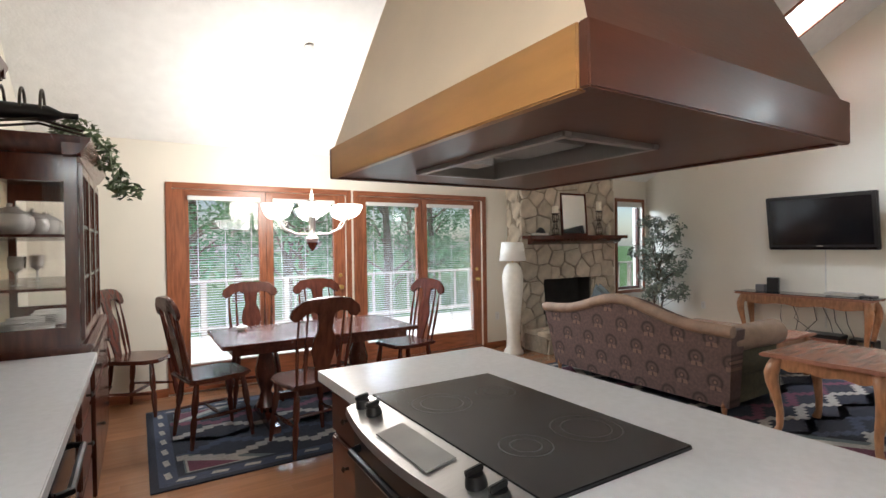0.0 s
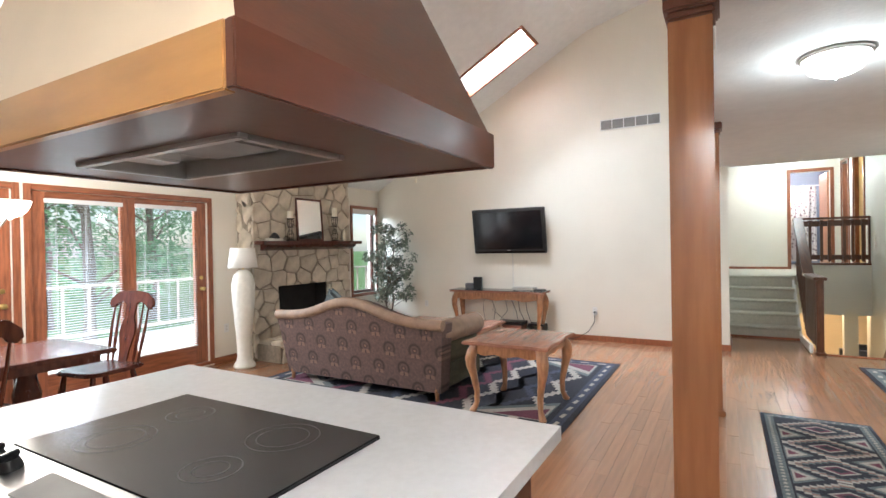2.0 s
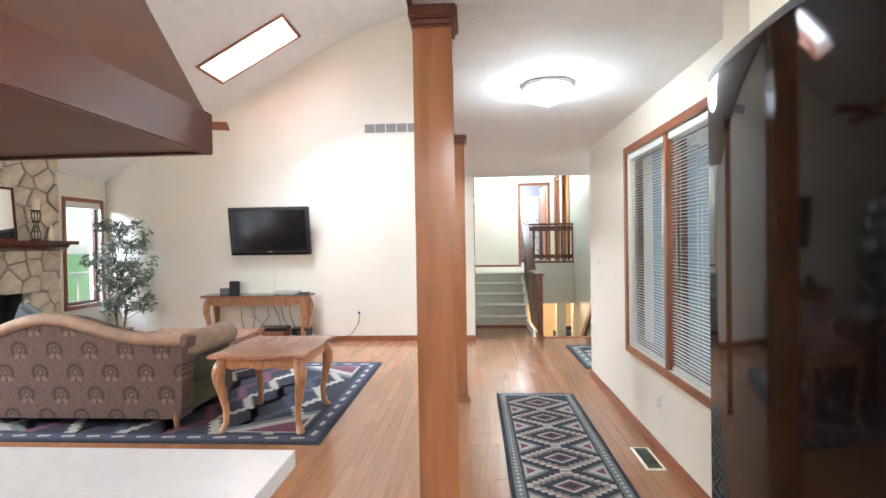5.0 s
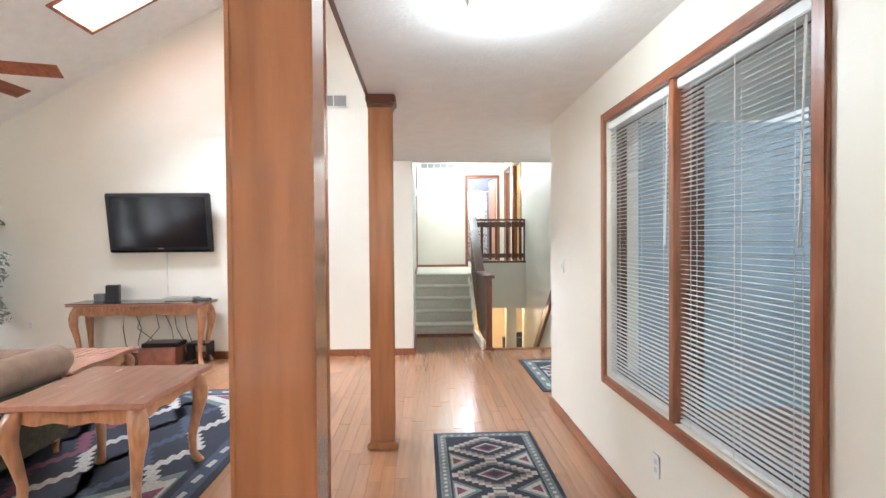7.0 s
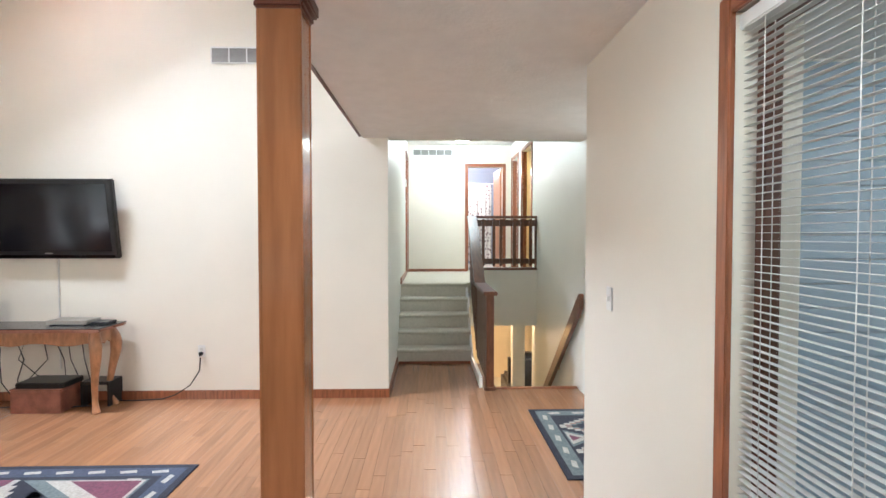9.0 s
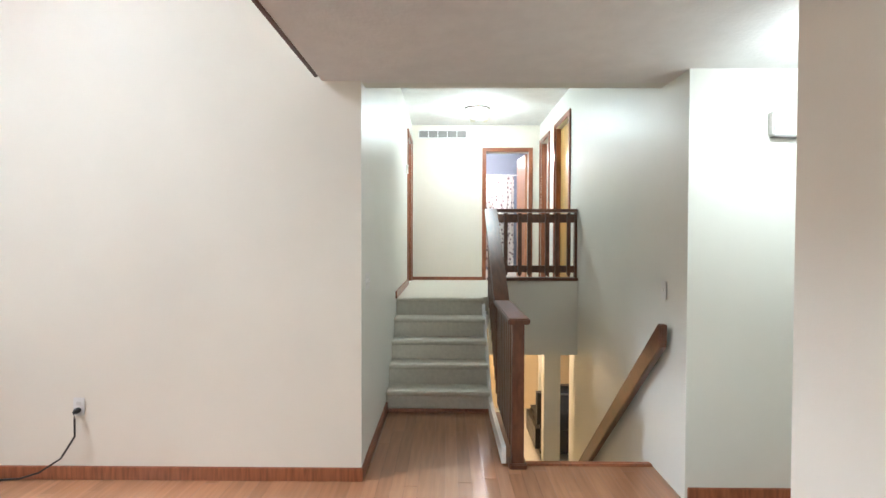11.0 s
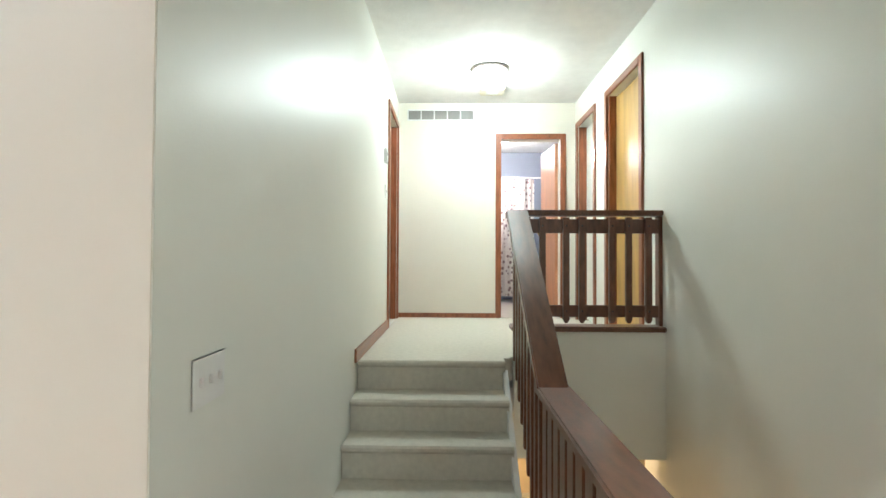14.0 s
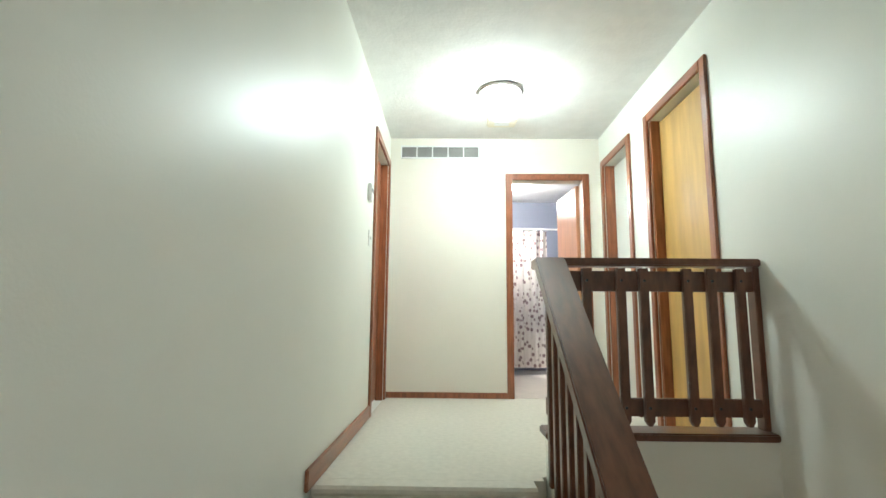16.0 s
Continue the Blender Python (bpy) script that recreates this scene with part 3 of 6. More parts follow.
def window(name, axis_at, sign, u0, u1, z0, z1, mull, label, tilt_deg, pitch, curtain=True):
    casing(name + "_casing", "y", axis_at, sign, u0, u1, z0, z1, 0.055, 0.02, True, "stained wooden window casing")
    ob = thing(name, (0, 0, 0), label, "window")
    ob["kind"] = "structure"
    y0, y1 = sorted((axis_at - sign * 0.06, axis_at - sign * 0.11))
    cells = list(zip([u0, *mull], [*mull, u1]))
    for k, (a, b) in enumerate(cells):
        a2, b2 = a + (0.022 if k else 0.002), b - (0.022 if k < len(cells) - 1 else 0.002)
        for q in ((a2, a2 + 0.04, z0 + 0.002, z1 - 0.002), (b2 - 0.04, b2, z0 + 0.002, z1 - 0.002)):
            part("sash_stile", box(q[0], q[1], y0, y1, q[2], q[3], 0.003), "hood", ob)
        for q in ((z0 + 0.002, z0 + 0.05), (z1 - 0.05, z1 - 0.002)):
            part("sash_rail", box(a2 + 0.04, b2 - 0.04, y0, y1, *q, 0.003), "hood", ob)
        g = part("pane", box(a2 + 0.04, b2 - 0.04, (y0 + y1) / 2 - 0.003, (y0 + y1) / 2 + 0.003, z0 + 0.05, z1 - 0.05), "glass", ob)
        g.visible_shadow = False
        if curtain:
            bl = blind(((a2 + b2) / 2, axis_at - sign * 0.028, 0), b2 - a2 - 0.01, z1 - 0.05, z0 + 0.012, pitch, 0.019, tilt_deg, "white venetian blind with thin tilted slats, lowered over the window")
            if pitch < 0.024:
                part("tilt_wand", tube([(a2 - (a2 + b2) / 2 + 0.05, sign * 0.018, z1 - 0.06), (a2 - (a2 + b2) / 2 + 0.07, sign * 0.022, z1 - 0.75)], 0.004, 6), "cord", bl)
    for u in mull:
        part("mullion", box(u - 0.02, u + 0.02, *sorted((axis_at + sign * 0.012, axis_at - sign * 0.12)), z0 + 0.002, z1 - 0.002, 0.003), "trim", ob)
    return ob


window("window_1", SOUTH, 1, 3.22, 4.855, 0.63, 2.195, [4.04], "wide wooden double window with venetian blinds", 1, 0.0215)
window("window_2", BACK, -1, 7.445, 8.115, 0.655, 2.19, [], "narrow wooden window beside the fireplace", 8, 0.03, False)
part("valance", box(7.45, 8.11, BACK + 0.0, BACK + 0.03, 2.10, 2.19, 0.004), "white", bpy.data.objects["window_2"])

# posts
def post(x, label):
    ob = thing("post", (x, 0.522, 0), label, "post", "hall posts")
    w = 0.078
    part("shaft", box(-w, w, -w, w, 0.0, CEIL - 0.002, 0.004), "post", ob)
    part("plinth", box(-0.108, 0.108, -0.108, 0.108, 0, 0.05, 0.008), "post", ob)
    part("plinth_moulding", box(-0.095, 0.095, -0.095, 0.095, 0.05, 0.078, 0.012), "post", ob)
    bm = box(-0.092, 0.092, -0.092, 0.092, CEIL - 0.09, CEIL - 0.055, 0.01)
    add_box(bm, -0.11, 0.11, -0.108, 0.10, CEIL - 0.055, CEIL - 0.002, 0.008)
    part("capital", bm, "hood", ob)
    for s in (-1, 1):
        part("edge_bead", box(s * 0.084, s * 0.072, -w - 0.003, -w + 0.004, 0.08, CEIL - 0.09, 0.002), "post", ob)
        part("edge_bead", box(-w - 0.003, -w + 0.004, s * 0.084, s * 0.072, 0.08, CEIL - 0.09, 0.002), "post", ob)
    return ob


p1 = post(2.88, "square cherry-stained wooden post with moulded capital and plinth")
p2 = copy_thing(p1, pose(5.42, 0.522, 0))
sw1 = thing("alarm_sensor", (2.88, 0.43, CEIL - 0.17), "small white sensor box on a wooden post", "sensor")
part("body", box(-0.025, 0.025, 0.0, 0.014, -0.05, 0.05, 0.004), "white", sw1)

# inner doors on the landing
casing("casing_1", "x", LEND, -1, -1.40, -0.76, LAND, 2.84)
casing("casing_2", "y", ST_S, 1, 10.82, 11.55, LAND, 2.93)
casing("casing_3", "y", ST_S, 1, 11.96, 12.55, LAND, 2.93)
casing("casing_4", "y", ST_N, -1, 11.83, 12.55, LAND, 2.93)
for n, a, b, y0, y1, mt, lb in (("door_3", 10.83, 11.54, ST_S - 0.1, ST_S - 0.06, "yellow", "closed yellow birch door"), ("door_4", 11.97, 12.54, ST_S - 0.115, ST_S - 0.08, "wallg", "pale painted door"),
                                ("door_5", 11.84, 12.54, ST_N + 0.06, ST_N + 0.1, "trim", "stained wooden door")):
    d = thing(n, (0, 0, 0), lb, "door")
    d["kind"] = "structure"
    part("leaf", box(a, b, y0, y1, LAND + 0.01, 2.92, 0.003), mt, d)
    part("jamb", box(a - 0.008, a + 0.02, min(y0, ST_S - 0.002) if y0 < 0 else ST_N + 0.002, ST_S - 0.002 if y0 < 0 else y0, LAND, 2.928), "trim", d)
    part("jamb", box(b - 0.02, b + 0.008, min(y0, ST_S - 0.002) if y0 < 0 else ST_N + 0.002, ST_S - 0.002 if y0 < 0 else y0, LAND, 2.928), "trim", d)
    part("knob", lathe([(0.002, 0), (0.025, 0.004), (0.011, 0.012), (0.011, 0.03), (0.026, 0.045), (0.002, 0.062)], 14, Matrix.Translation((a + 0.07, y1 if y0 < 0 else y0, LAND + 0.95)) @ pose(0, 0, 0, -90 if y0 < 0 else 90)), "brass", d)
# bathroom beyond
structure("floor_bath", box(LEND, 15.3, -1.9, -0.1, LAND - 0.1, LAND + 0.004), "tile", "pale bathroom floor")
structure("wall_bath_east", box(15.2, 15.3, -1.9, -0.1, LAND, UPC), "bluewall", "blue-grey bathroom wall")
structure("wall_bath_south", box(LEND + 0.12, 15.2, -2.0, -1.9, LAND, UPC), "bluewall", "blue-grey bathroom wall")
structure("wall_bath_north", box(LEND + 0.12, 15.2, -0.1, 0.0, LAND, UPC), "bluewall", "blue-grey bathroom wall")
structure("ceiling_bath", box(LEND + 0.12, 15.3, -2.0, 0.0, UPC, UPC + 0.1), "ceil", "white bathroom ceiling")
bl = thing("bath_light", (14.2, -0.85, UPC), "square lit bathroom ceiling light", "ceiling light")
part("frame", box(-0.2, 0.2, -0.2, 0.2, -0.03, 0.0, 0.006), "white", bl)
part("diffuser", box(-0.18, 0.18, -0.18, 0.18, -0.05, -0.03, 0.006), "dome", bl)
lamp("bath_lamp", "POINT", pose(14.2, -0.9, 3.0), 45, (1, 0.9, 0.82), r=0.1)
rod = thing("curtain_rod", (14.5, -1.0, 2.72), "white shower curtain rod across the bathroom", "curtain rod")
part("rod", tube([(0, -0.9, 0), (0, 0.9, 0)], 0.012, 10), "white", rod)
bm = bmesh.new()
prev = None
for k in range(81):
    y = -1.42 + 1.0 * k / 80
    x = 14.5 + 0.035 * math.sin(k * 0.9) + 0.015 * math.sin(k * 0.37)
    cur = (bm.verts.new((x, y, 2.7)), bm.verts.new((x * 0.4 + 14.5 * 0.6, y, 1.0)))
    if prev:
        bm.faces.new((prev[0], cur[0], cur[1], prev[1]))
    prev = cur
cur_ob = part("shower_curtain", bm, "curtain", None)
cur_ob.modifiers.new("thick", "SOLIDIFY").thickness = 0.004
tagged(cur_ob, "white shower curtain with dark flower print, hanging from a rod", "shower curtain")
d = thing("door_6", (LEND + 0.14, -1.39, LAND), "open orange-brown wooden bathroom door", "door", rz=4)
d["kind"] = "structure"
part("leaf", box(0, 0.62, -0.02, 0.018, 0.012, 1.93, 0.003), "orange", d)
part("knob", lathe([(0.002, 0), (0.025, 0.004), (0.011, 0.012), (0.011, 0.03), (0.026, 0.045), (0.002, 0.062)], 14, pose(0.55, 0.018, 0.95, -90)), "brass", d)

# ---- stairs ----
stair = thing("staircase", (9.5, 0, 0), "five beige carpeted steps up to the landing", "stairs")
stair["kind"] = "structure"
part("base_strip", box(-0.02, -0.002, -0.555, ST_N - 0.02, 0.0, 0.03, 0.004), "trim", stair, "stained wooden strip at the foot")
for k in range(5):
    z0, z1 = 0.18 * k, 0.18 * (k + 1)
    x0 = 0.222 * k
    x1 = x0 + 0.26 if k < 4 else x0 + 0.08
    outline = [(x0, z0 if k == 0 else z0 - 0.18), (x0, z1 - 0.045), (x0 - 0.018, z1 - 0.028), (x0 - 0.018, z1 - 0.012), (x0 - 0.008, z1), (x1, z1), (x1, z0 if k == 0 else z0 - 0.18)]
    part("step", prism(outline, 0.916, Matrix.Translation((0, ST_N - 0.002, 0)) @ XZ, 0.004), "carpet", stair)
part("outer_stringer", prism([(-1.05, 0.02), (-0.05, 0.0), (0.9, 0.62), (0.9, 0.84), (-0.05, 0.10), (-1.05, 0.13)], 0.03, Matrix.Translation((0, -0.545, 0)) @ XZ), "white", stair)

bal = thing("stair_balustrade", (0, 0, 0), "dark stained wooden stair rail with square balusters and newel", "stair railing")
part("newel", box(8.42, 8.50, -0.69, -0.61, 0.0, 0.965, 0.004), "rail", bal)
part("newel_foot", box(8.40, 8.52, -0.71, -0.59, 0.0, 0.035, 0.006), "rail", bal)
part("level_rail", box(8.37, 9.42, -0.72, -0.575, 0.965, 1.005, 0.008), "rail", bal)
slope_top = [(9.36, 0.965), (10.46, 1.80), (10.56, 1.80), (10.56, 1.845), (10.44, 1.845), (9.34, 1.005)]
part("slope_rail", prism(slope_top, 0.13, Matrix.Translation((0, -0.575, 0)) @ XZ, 0.006), "rail", bal)
part("level_under_rail", box(8.50, 9.40, -0.665, -0.635, 0.86, 0.962, 0.003), "rail", bal)
part("level_bottom_rail", box(8.50, 9.44, -0.665, -0.635, 0.10, 0.20, 0.003), "rail", bal)
part("slope_bottom_rail", prism([(9.40, 0.12), (10.44, 0.98), (10.44, 1.08), (9.40, 0.22)], 0.03, Matrix.Translation((0, -0.635, 0)) @ XZ, 0.003), "rail", bal)
for k in range(8):
    x = 8.56 + 0.112 * k
    part("baluster", box(x, x + 0.085, -0.633, -0.612, 0.10, 0.96, 0.003), "rail", bal)
for k in range(9):
    x = 9.46 + 0.112 * k
    zb, zt = 0.12 + (x - 9.40) * 0.82, 0.965 + (x - 9.36) * 0.755
    part("baluster", box(x, x + 0.04, -0.633, -0.605, zb, zt + 0.012, 0.003), "rail", bal)

lr = thing("landing_balustrade", (0, 0, 0), "dark stained wooden balustrade along the landing edge", "railing")
part("curb_cap", box(10.40, 10.56, ST_S, -0.60, 1.08, 1.112, 0.006), "rail", lr)
part("top_rail", box(10.44, 10.54, ST_S, -0.66, 1.81, 1.845, 0.006), "rail", lr)
part("upper_rail", box(10.475, 10.505, ST_S, -0.62, 1.70, 1.79, 0.003), "rail", lr)
part("lower_rail", box(10.475, 10.505, ST_S, -0.62, 1.165, 1.24, 0.003), "rail", lr)
part("wall_post", box(10.46, 10.52, ST_S, ST_S + 0.025, 1.112, 1.81, 0.003), "rail", lr)
for y in (-0.70, -0.80, -0.95, -1.05, -1.24, -1.345, -1.47):
    b_ = part("baluster", prism([(y - 0.02, 1.15), (y - 0.008, 1.13), (y + 0.008, 1.13), (y + 0.02, 1.15), (y + 0.02, 1.80), (y - 0.02, 1.80)], 0.028, Matrix.Translation((10.445, 0, 0)) @ YZ, 0.003), "rail", lr)
    for z in (1.205, 1.745):
        part("screw_plug", lathe([(0.006, 0), (0.006, 0.004)], 8, Matrix.Translation((10.445, y, z)) @ pose(0, 0, 0, 0, -90)), "black", lr)

# stairs going down, and the lower room
dn = thing("lower_staircase", (0, 0, 0), "carpeted steps going down to the lower room", "stairs")
dn["kind"] = "structure"
for k in range(6):
    x0 = 8.52 + 0.26 * k
    part("step", box(x0, x0 + 0.28, ST_S, -0.72, -1.3, -0.19 * (k + 1), 0.01), "carpet", dn)
structure("trim_stairwell_edge", box(8.46, 8.515, ST_S, -0.70, -0.06, 0.012, 0.006), "trim", "stained wooden edge of the stairwell", True)
hr = thing("wall_handrail", (0, 0, 0), "dark stained wooden handrail on the stairwell wall", "handrail")
slope = [(8.20, 0.86), (8.20, 1.0), (8.24, 1.0), (10.13, -0.74), (10.09, -0.87)]
part("rail", prism(slope, 0.045, Matrix.Translation((0, ST_S + 0.075, 0)) @ XZ, 0.006), "rail", hr)
for x, z in ((8.40, 0.76), (9.2, 0.02), (9.95, -0.67)):
    part("bracket", box(x - 0.015, x + 0.015, ST_S, ST_S + 0.032, z - 0.02, z + 0.02, 0.003), "brass", hr)
ls = thing("leather_sofa", (11.75, -2.1, -1.3), "black leather sofa in the lower room", "sofa")
part("seat", box(-0.4, 0.45, -0.6, 0.8, 0.1, 0.48, 0.06), "leather", ls)
for k in range(2):
    part("back_cushion", box(-0.48, -0.2, -0.58 + 0.69 * k, 0.10 + 0.69 * k, 0.40, 0.98, 0.09), "leather", ls)
part("arm", box(-0.45, 0.45, -0.82, -0.6, 0.05, 0.66, 0.07), "leather", ls)
# Fixture and separate lamp added out of view to light the lower room warmly.
ll = thing("lower_ceiling_light", (11.6, -2.2, 0.55), "round lit ceiling light added out of view in the lower room", "ceiling light")
part("dome", lathe([(0.15, 0), (0.14, -0.05), (0.08, -0.09), (0.01, -0.1)]), "dome", ll)
lamp("lower_fill_lamp", "POINT", pose(11.7, -0.85, 0.2), 50, (1, 0.68, 0.40), r=0.1)

# ---- ceiling lights ----
def dome_light(x, y, z, label, power, color, up, r=0.16):
    """Frosted bowl under a metal pan: a share of its light, up, also reaches the ceiling."""
    ob = thing("ceiling_light", (x, y, z), label, "ceiling light", "dome ceiling lights")
    part("canopy", lathe([(r * 1.0, 0), (r * 1.04, -0.008), (r * 1.04, -0.016), (r, -0.022), (r * 0.9, -0.024)], 32), "nickel", ob)
    part("dome", lathe([(r * 0.96, -0.022), (r * 0.93, -0.05), (r * 0.76, -0.09), (r * 0.45, -0.115), (0.01, -0.124)], 32), "dome", ob).visible_shadow = False
    part("finial", lathe([(0.008, -0.120), (0.012, -0.128), (0.009, -0.136), (0.002, -0.144)], 12), "nickel", ob)
    lamp("dome_lamp", "POINT", pose(x, y, z - 0.15), power * up, color, r=0.1)
    lamp("dome_down_lamp", "SPOT", pose(x, y, z - 0.15), power * (1 - up), color, r=0.1)
    return ob


dome_light(3.93, -0.13, CEIL, "round frosted dome ceiling light with nickel rim, lit", 32, HALL, 0.35)
dome_light(11.72, -0.56, UPC, "round frosted dome landing light with nickel rim, lit", 70, (0.90, 1.0, 0.96), 0.6)
dome_light(7.4, -2.05, CEIL, "round frosted dome entry light with nickel rim, lit", 32, (0.92, 1.0, 0.97), 0.4)
sd = thing("smoke_detector", (12.2, -0.62, UPC), "square beige smoke detector on the landing ceiling", "smoke detector")
part("body", box(-0.1, 0.1, -0.12, 0.12, -0.05, 0.0, 0.01), "candle", sd)
part("grille", box(-0.05, 0.05, -0.06, 0.06, -0.055, -0.05, 0.002), "white", sd)
# kitchen fixture out of view, its shape and place set to light the hood
kl = thing("kitchen_light", (-0.2, -0.05, CEIL), "lit rectangular kitchen ceiling light", "ceiling light")
part("frame", box(-0.16, 0.16, -0.62, 0.62, -0.05, 0.0, 0.006), "white", kl)
part("diffuser", box(-0.14, 0.14, -0.6, 0.6, -0.085, -0.05, 0.02), "dome", kl)
lamp("kitchen_lamp", "AREA", pose(-0.2, -0.05, CEIL - 0.1), 48, (1, 0.97, 0.92), w=0.28, h=1.2)

# chandelier over the dining table
CH = (1.75, 4.9)
ch = thing("chandelier", (*CH, 1.5), "lit chandelier with upturned frosted glass bowls on iron arms", "chandelier")
part("stem", lathe([(0.01, 0.0), (0.05, 0.03), (0.06, 0.06), (0.03, 0.10), (0.02, 0.16), (0.035, 0.22), (0.03, 0.3), (0.04, 0.36), (0.015, 0.44), (0.008, 0.5), (0.006, 0.52)], 16), "nickel", ch)
part("finial", lathe([(0.004, -0.05), (0.03, -0.02), (0.045, 0.012), (0.05, 0.028), (0.02, 0.032)], 16), "dark", ch, "dark turned wooden finial")
# White of chain and canopy stands in for the glare that hides them.
part("chain", tube([(0, 0, 0.52), (0, 0, vault_z(CH[1]) - 1.5)], 0.003, 6), "cord", ch)
part("canopy", lathe([(0.035, vault_z(CH[1]) - 1.52), (0.05, vault_z(CH[1]) - 1.5), (0.01, vault_z(CH[1]) - 1.46)], 16), "white", ch)
for k in range(6):
    a = k * math.pi / 3 + 0.3
    c, s_ = math.cos(a), math.sin(a)
    arm = part("arm", tube([(0.03 * c, 0.03 * s_, 0.10), (0.16 * c, 0.16 * s_, 0.10), (0.28 * c, 0.28 * s_, 0.15), (0.34 * c, 0.34 * s_, 0.24)], 0.009, 8), "nickel", ch)
    part("bowl", lathe([(0.02, 0.235), (0.06, 0.245), (0.10, 0.275), (0.125, 0.33), (0.13, 0.35), (0.125, 0.35), (0.095, 0.282), (0.055, 0.257), (0.01, 0.25)], 18, Matrix.Translation((0.34 * c, 0.34 * s_, 0))), "bulb", arm, "lit frosted glass bowl").visible_shadow = False
lamp("chandelier_lamp", "POINT", pose(*CH, 2.0), 100, (1, 0.90, 0.78), r=0.28)

# ---- fireplace of fieldstone ----
def cells(x0, x1, z0, z1, size, seed, hole=None):
    """Irregular stones: a jittered grid of seeds, each stone the part of the wall nearest to its seed."""
    r = random.Random(seed)
    nx, nz = max(1, round((x1 - x0) / size)), max(1, round((z1 - z0) / (size * 0.8)))
    pts = []
    for i in range(-1, nx + 1):
        for j in range(-1, nz + 1):
            pts.append((x0 + (i + 0.5 + r.uniform(-0.42, 0.42) + 0.3 * (j % 2)) * (x1 - x0) / nx, z0 + (j + 0.5 + r.uniform(-0.36, 0.36)) * (z1 - z0) / nz))

    def clip(poly, a, b, c):
        out = []
        for k in range(len(poly)):
            p, q = poly[k], poly[(k + 1) % len(poly)]
            dp, dq = a * p[0] + b * p[1] - c, a * q[0] + b * q[1] - c
            if dp <= 0:
                out.append(p)
            if dp * dq < 0:
                s = dp / (dp - dq)
                out.append((p[0] + s * (q[0] - p[0]), p[1] + s * (q[1] - p[1])))
        return out

    for p in pts:
        poly = [(x0, z0), (x1, z0), (x1, z1), (x0, z1)]
        for q in pts:
            if q is p or not poly:
                continue
            a, b = q[0] - p[0], q[1] - p[1]
            d = math.hypot(a, b)
            if d > size * 3:
                continue
            poly = clip(poly, a / d, b / d, (a * (p[0] + q[0]) + b * (p[1] + q[1])) / 2 / d - 0.008)
        if len(poly) < 3:
            continue
        area = abs(sum(poly[k][0] * poly[(k + 1) % len(poly)][1] - poly[(k + 1) % len(poly)][0] * poly[k][1] for k in range(len(poly)))) / 2
        if area < 0.002:
            continue
        cx, cz = sum(v[0] for v in poly) / len(poly), sum(v[1] for v in poly) / len(poly)
        yield cx, cz, [(v[0] - cx, v[1] - cz) for v in poly], r


FX0, FX1, FY = 5.03, 6.98, 5.92
OX0, OX1, OZ0, OZ1 = 5.46, 6.47, 0.30, 0.96
fp = thing("fireplace", (0, 0, 0), "tan fieldstone fireplace with a dark open firebox", "fireplace")
bm = bmesh.new()
ztop = vault_z(FY) - 0.02
for a in ((FX0, OX0, 0, ztop), (OX1, FX1, 0, ztop), (OX0, OX1, OZ1, ztop), (OX0, OX1, 0, OZ0)):
    add_box(bm, a[0], a[1], FY, BACK - 0.002, a[2], a[3])
part("mortar_body", bm, "mortar", fp, smooth=False)
bm = box(OX0, OX1, BACK - 0.03, BACK - 0.004, OZ0, OZ1)
add_box(bm, OX0 - 0.004, OX0 + 0.012, FY + 0.02, BACK - 0.03, OZ0, OZ1), add_box(bm, OX1 - 0.012, OX1 + 0.004, FY + 0.02, BACK - 0.03, OZ0, OZ1)
part("firebox", bm, "soot", fp)
for region, sz, sd_ in (((FX0, OX0, 0.0, OZ1), 0.23, 3), ((OX1, FX1, 0.0, OZ1), 0.23, 4), ((FX0, FX1, OZ1, ztop), 0.27, 8)):
    for cx, cz, poly, r in cells(region[0], region[1], region[2], region[3], sz, sd_):
        s = part("stone", prism(poly, r.uniform(0.025, 0.05), XZ, 0.007), "stone", fp, smooth=True)
        s.location = (cx, FY, cz)
for cx, cz, poly, r in cells(0, 0.28, 0.0, ztop, 0.24, 12):
    s = part("stone", prism(poly, 0.02, Matrix.Rotation(radians(-90), 4, "Z") @ XZ, 0.006), "stone", fp)
    s.location = (FX0 + 0.004, FY + cx, cz)
part("mantel_shelf", box(FX0 + 0.02, FX1 + 0.12, FY - 0.22, FY + 0.02, 1.55, 1.60, 0.008), "dark", fp, "dark stained wooden mantel shelf")
part("mantel_moulding", prism([(-0.16, 0.055), (-0.14, 0.02), (-0.06, -0.02), (0.0, -0.03), (0.0, 0.055)], FX1 - FX0 - 0.1, Matrix.Translation((FX0 + 0.12, FY - 0.01, 1.495)) @ YZ), "dark", fp)
hearth = thing("hearth", (0, 0, 0), "raised fieldstone hearth in front of the fireplace", "hearth")
part("core", box(FX0 + 0.02, FX1 - 0.02, 5.42, FY - 0.055, 0, 0.22), "mortar", hearth)
r_ = random.Random(9)
for k in range(8):
    for j in range(2):
        x = FX0 + 0.02 + k * 0.24
        s = part("stone", box(0.006, 0.234, 0.006, 0.214, 0, 0.05 + r_.uniform(0, 0.012), 0.014), "stone", hearth)
        s.location = (x, 5.41 + j * 0.225, 0.22)
for cx, cz, poly, r in cells(FX0 + 0.02, FX1 - 0.02, 0.0, 0.22, 0.24, 21):
    s = part("stone", prism(poly, 0.03, XZ, 0.007), "stone", hearth)
    s.location = (cx, 5.42, cz)

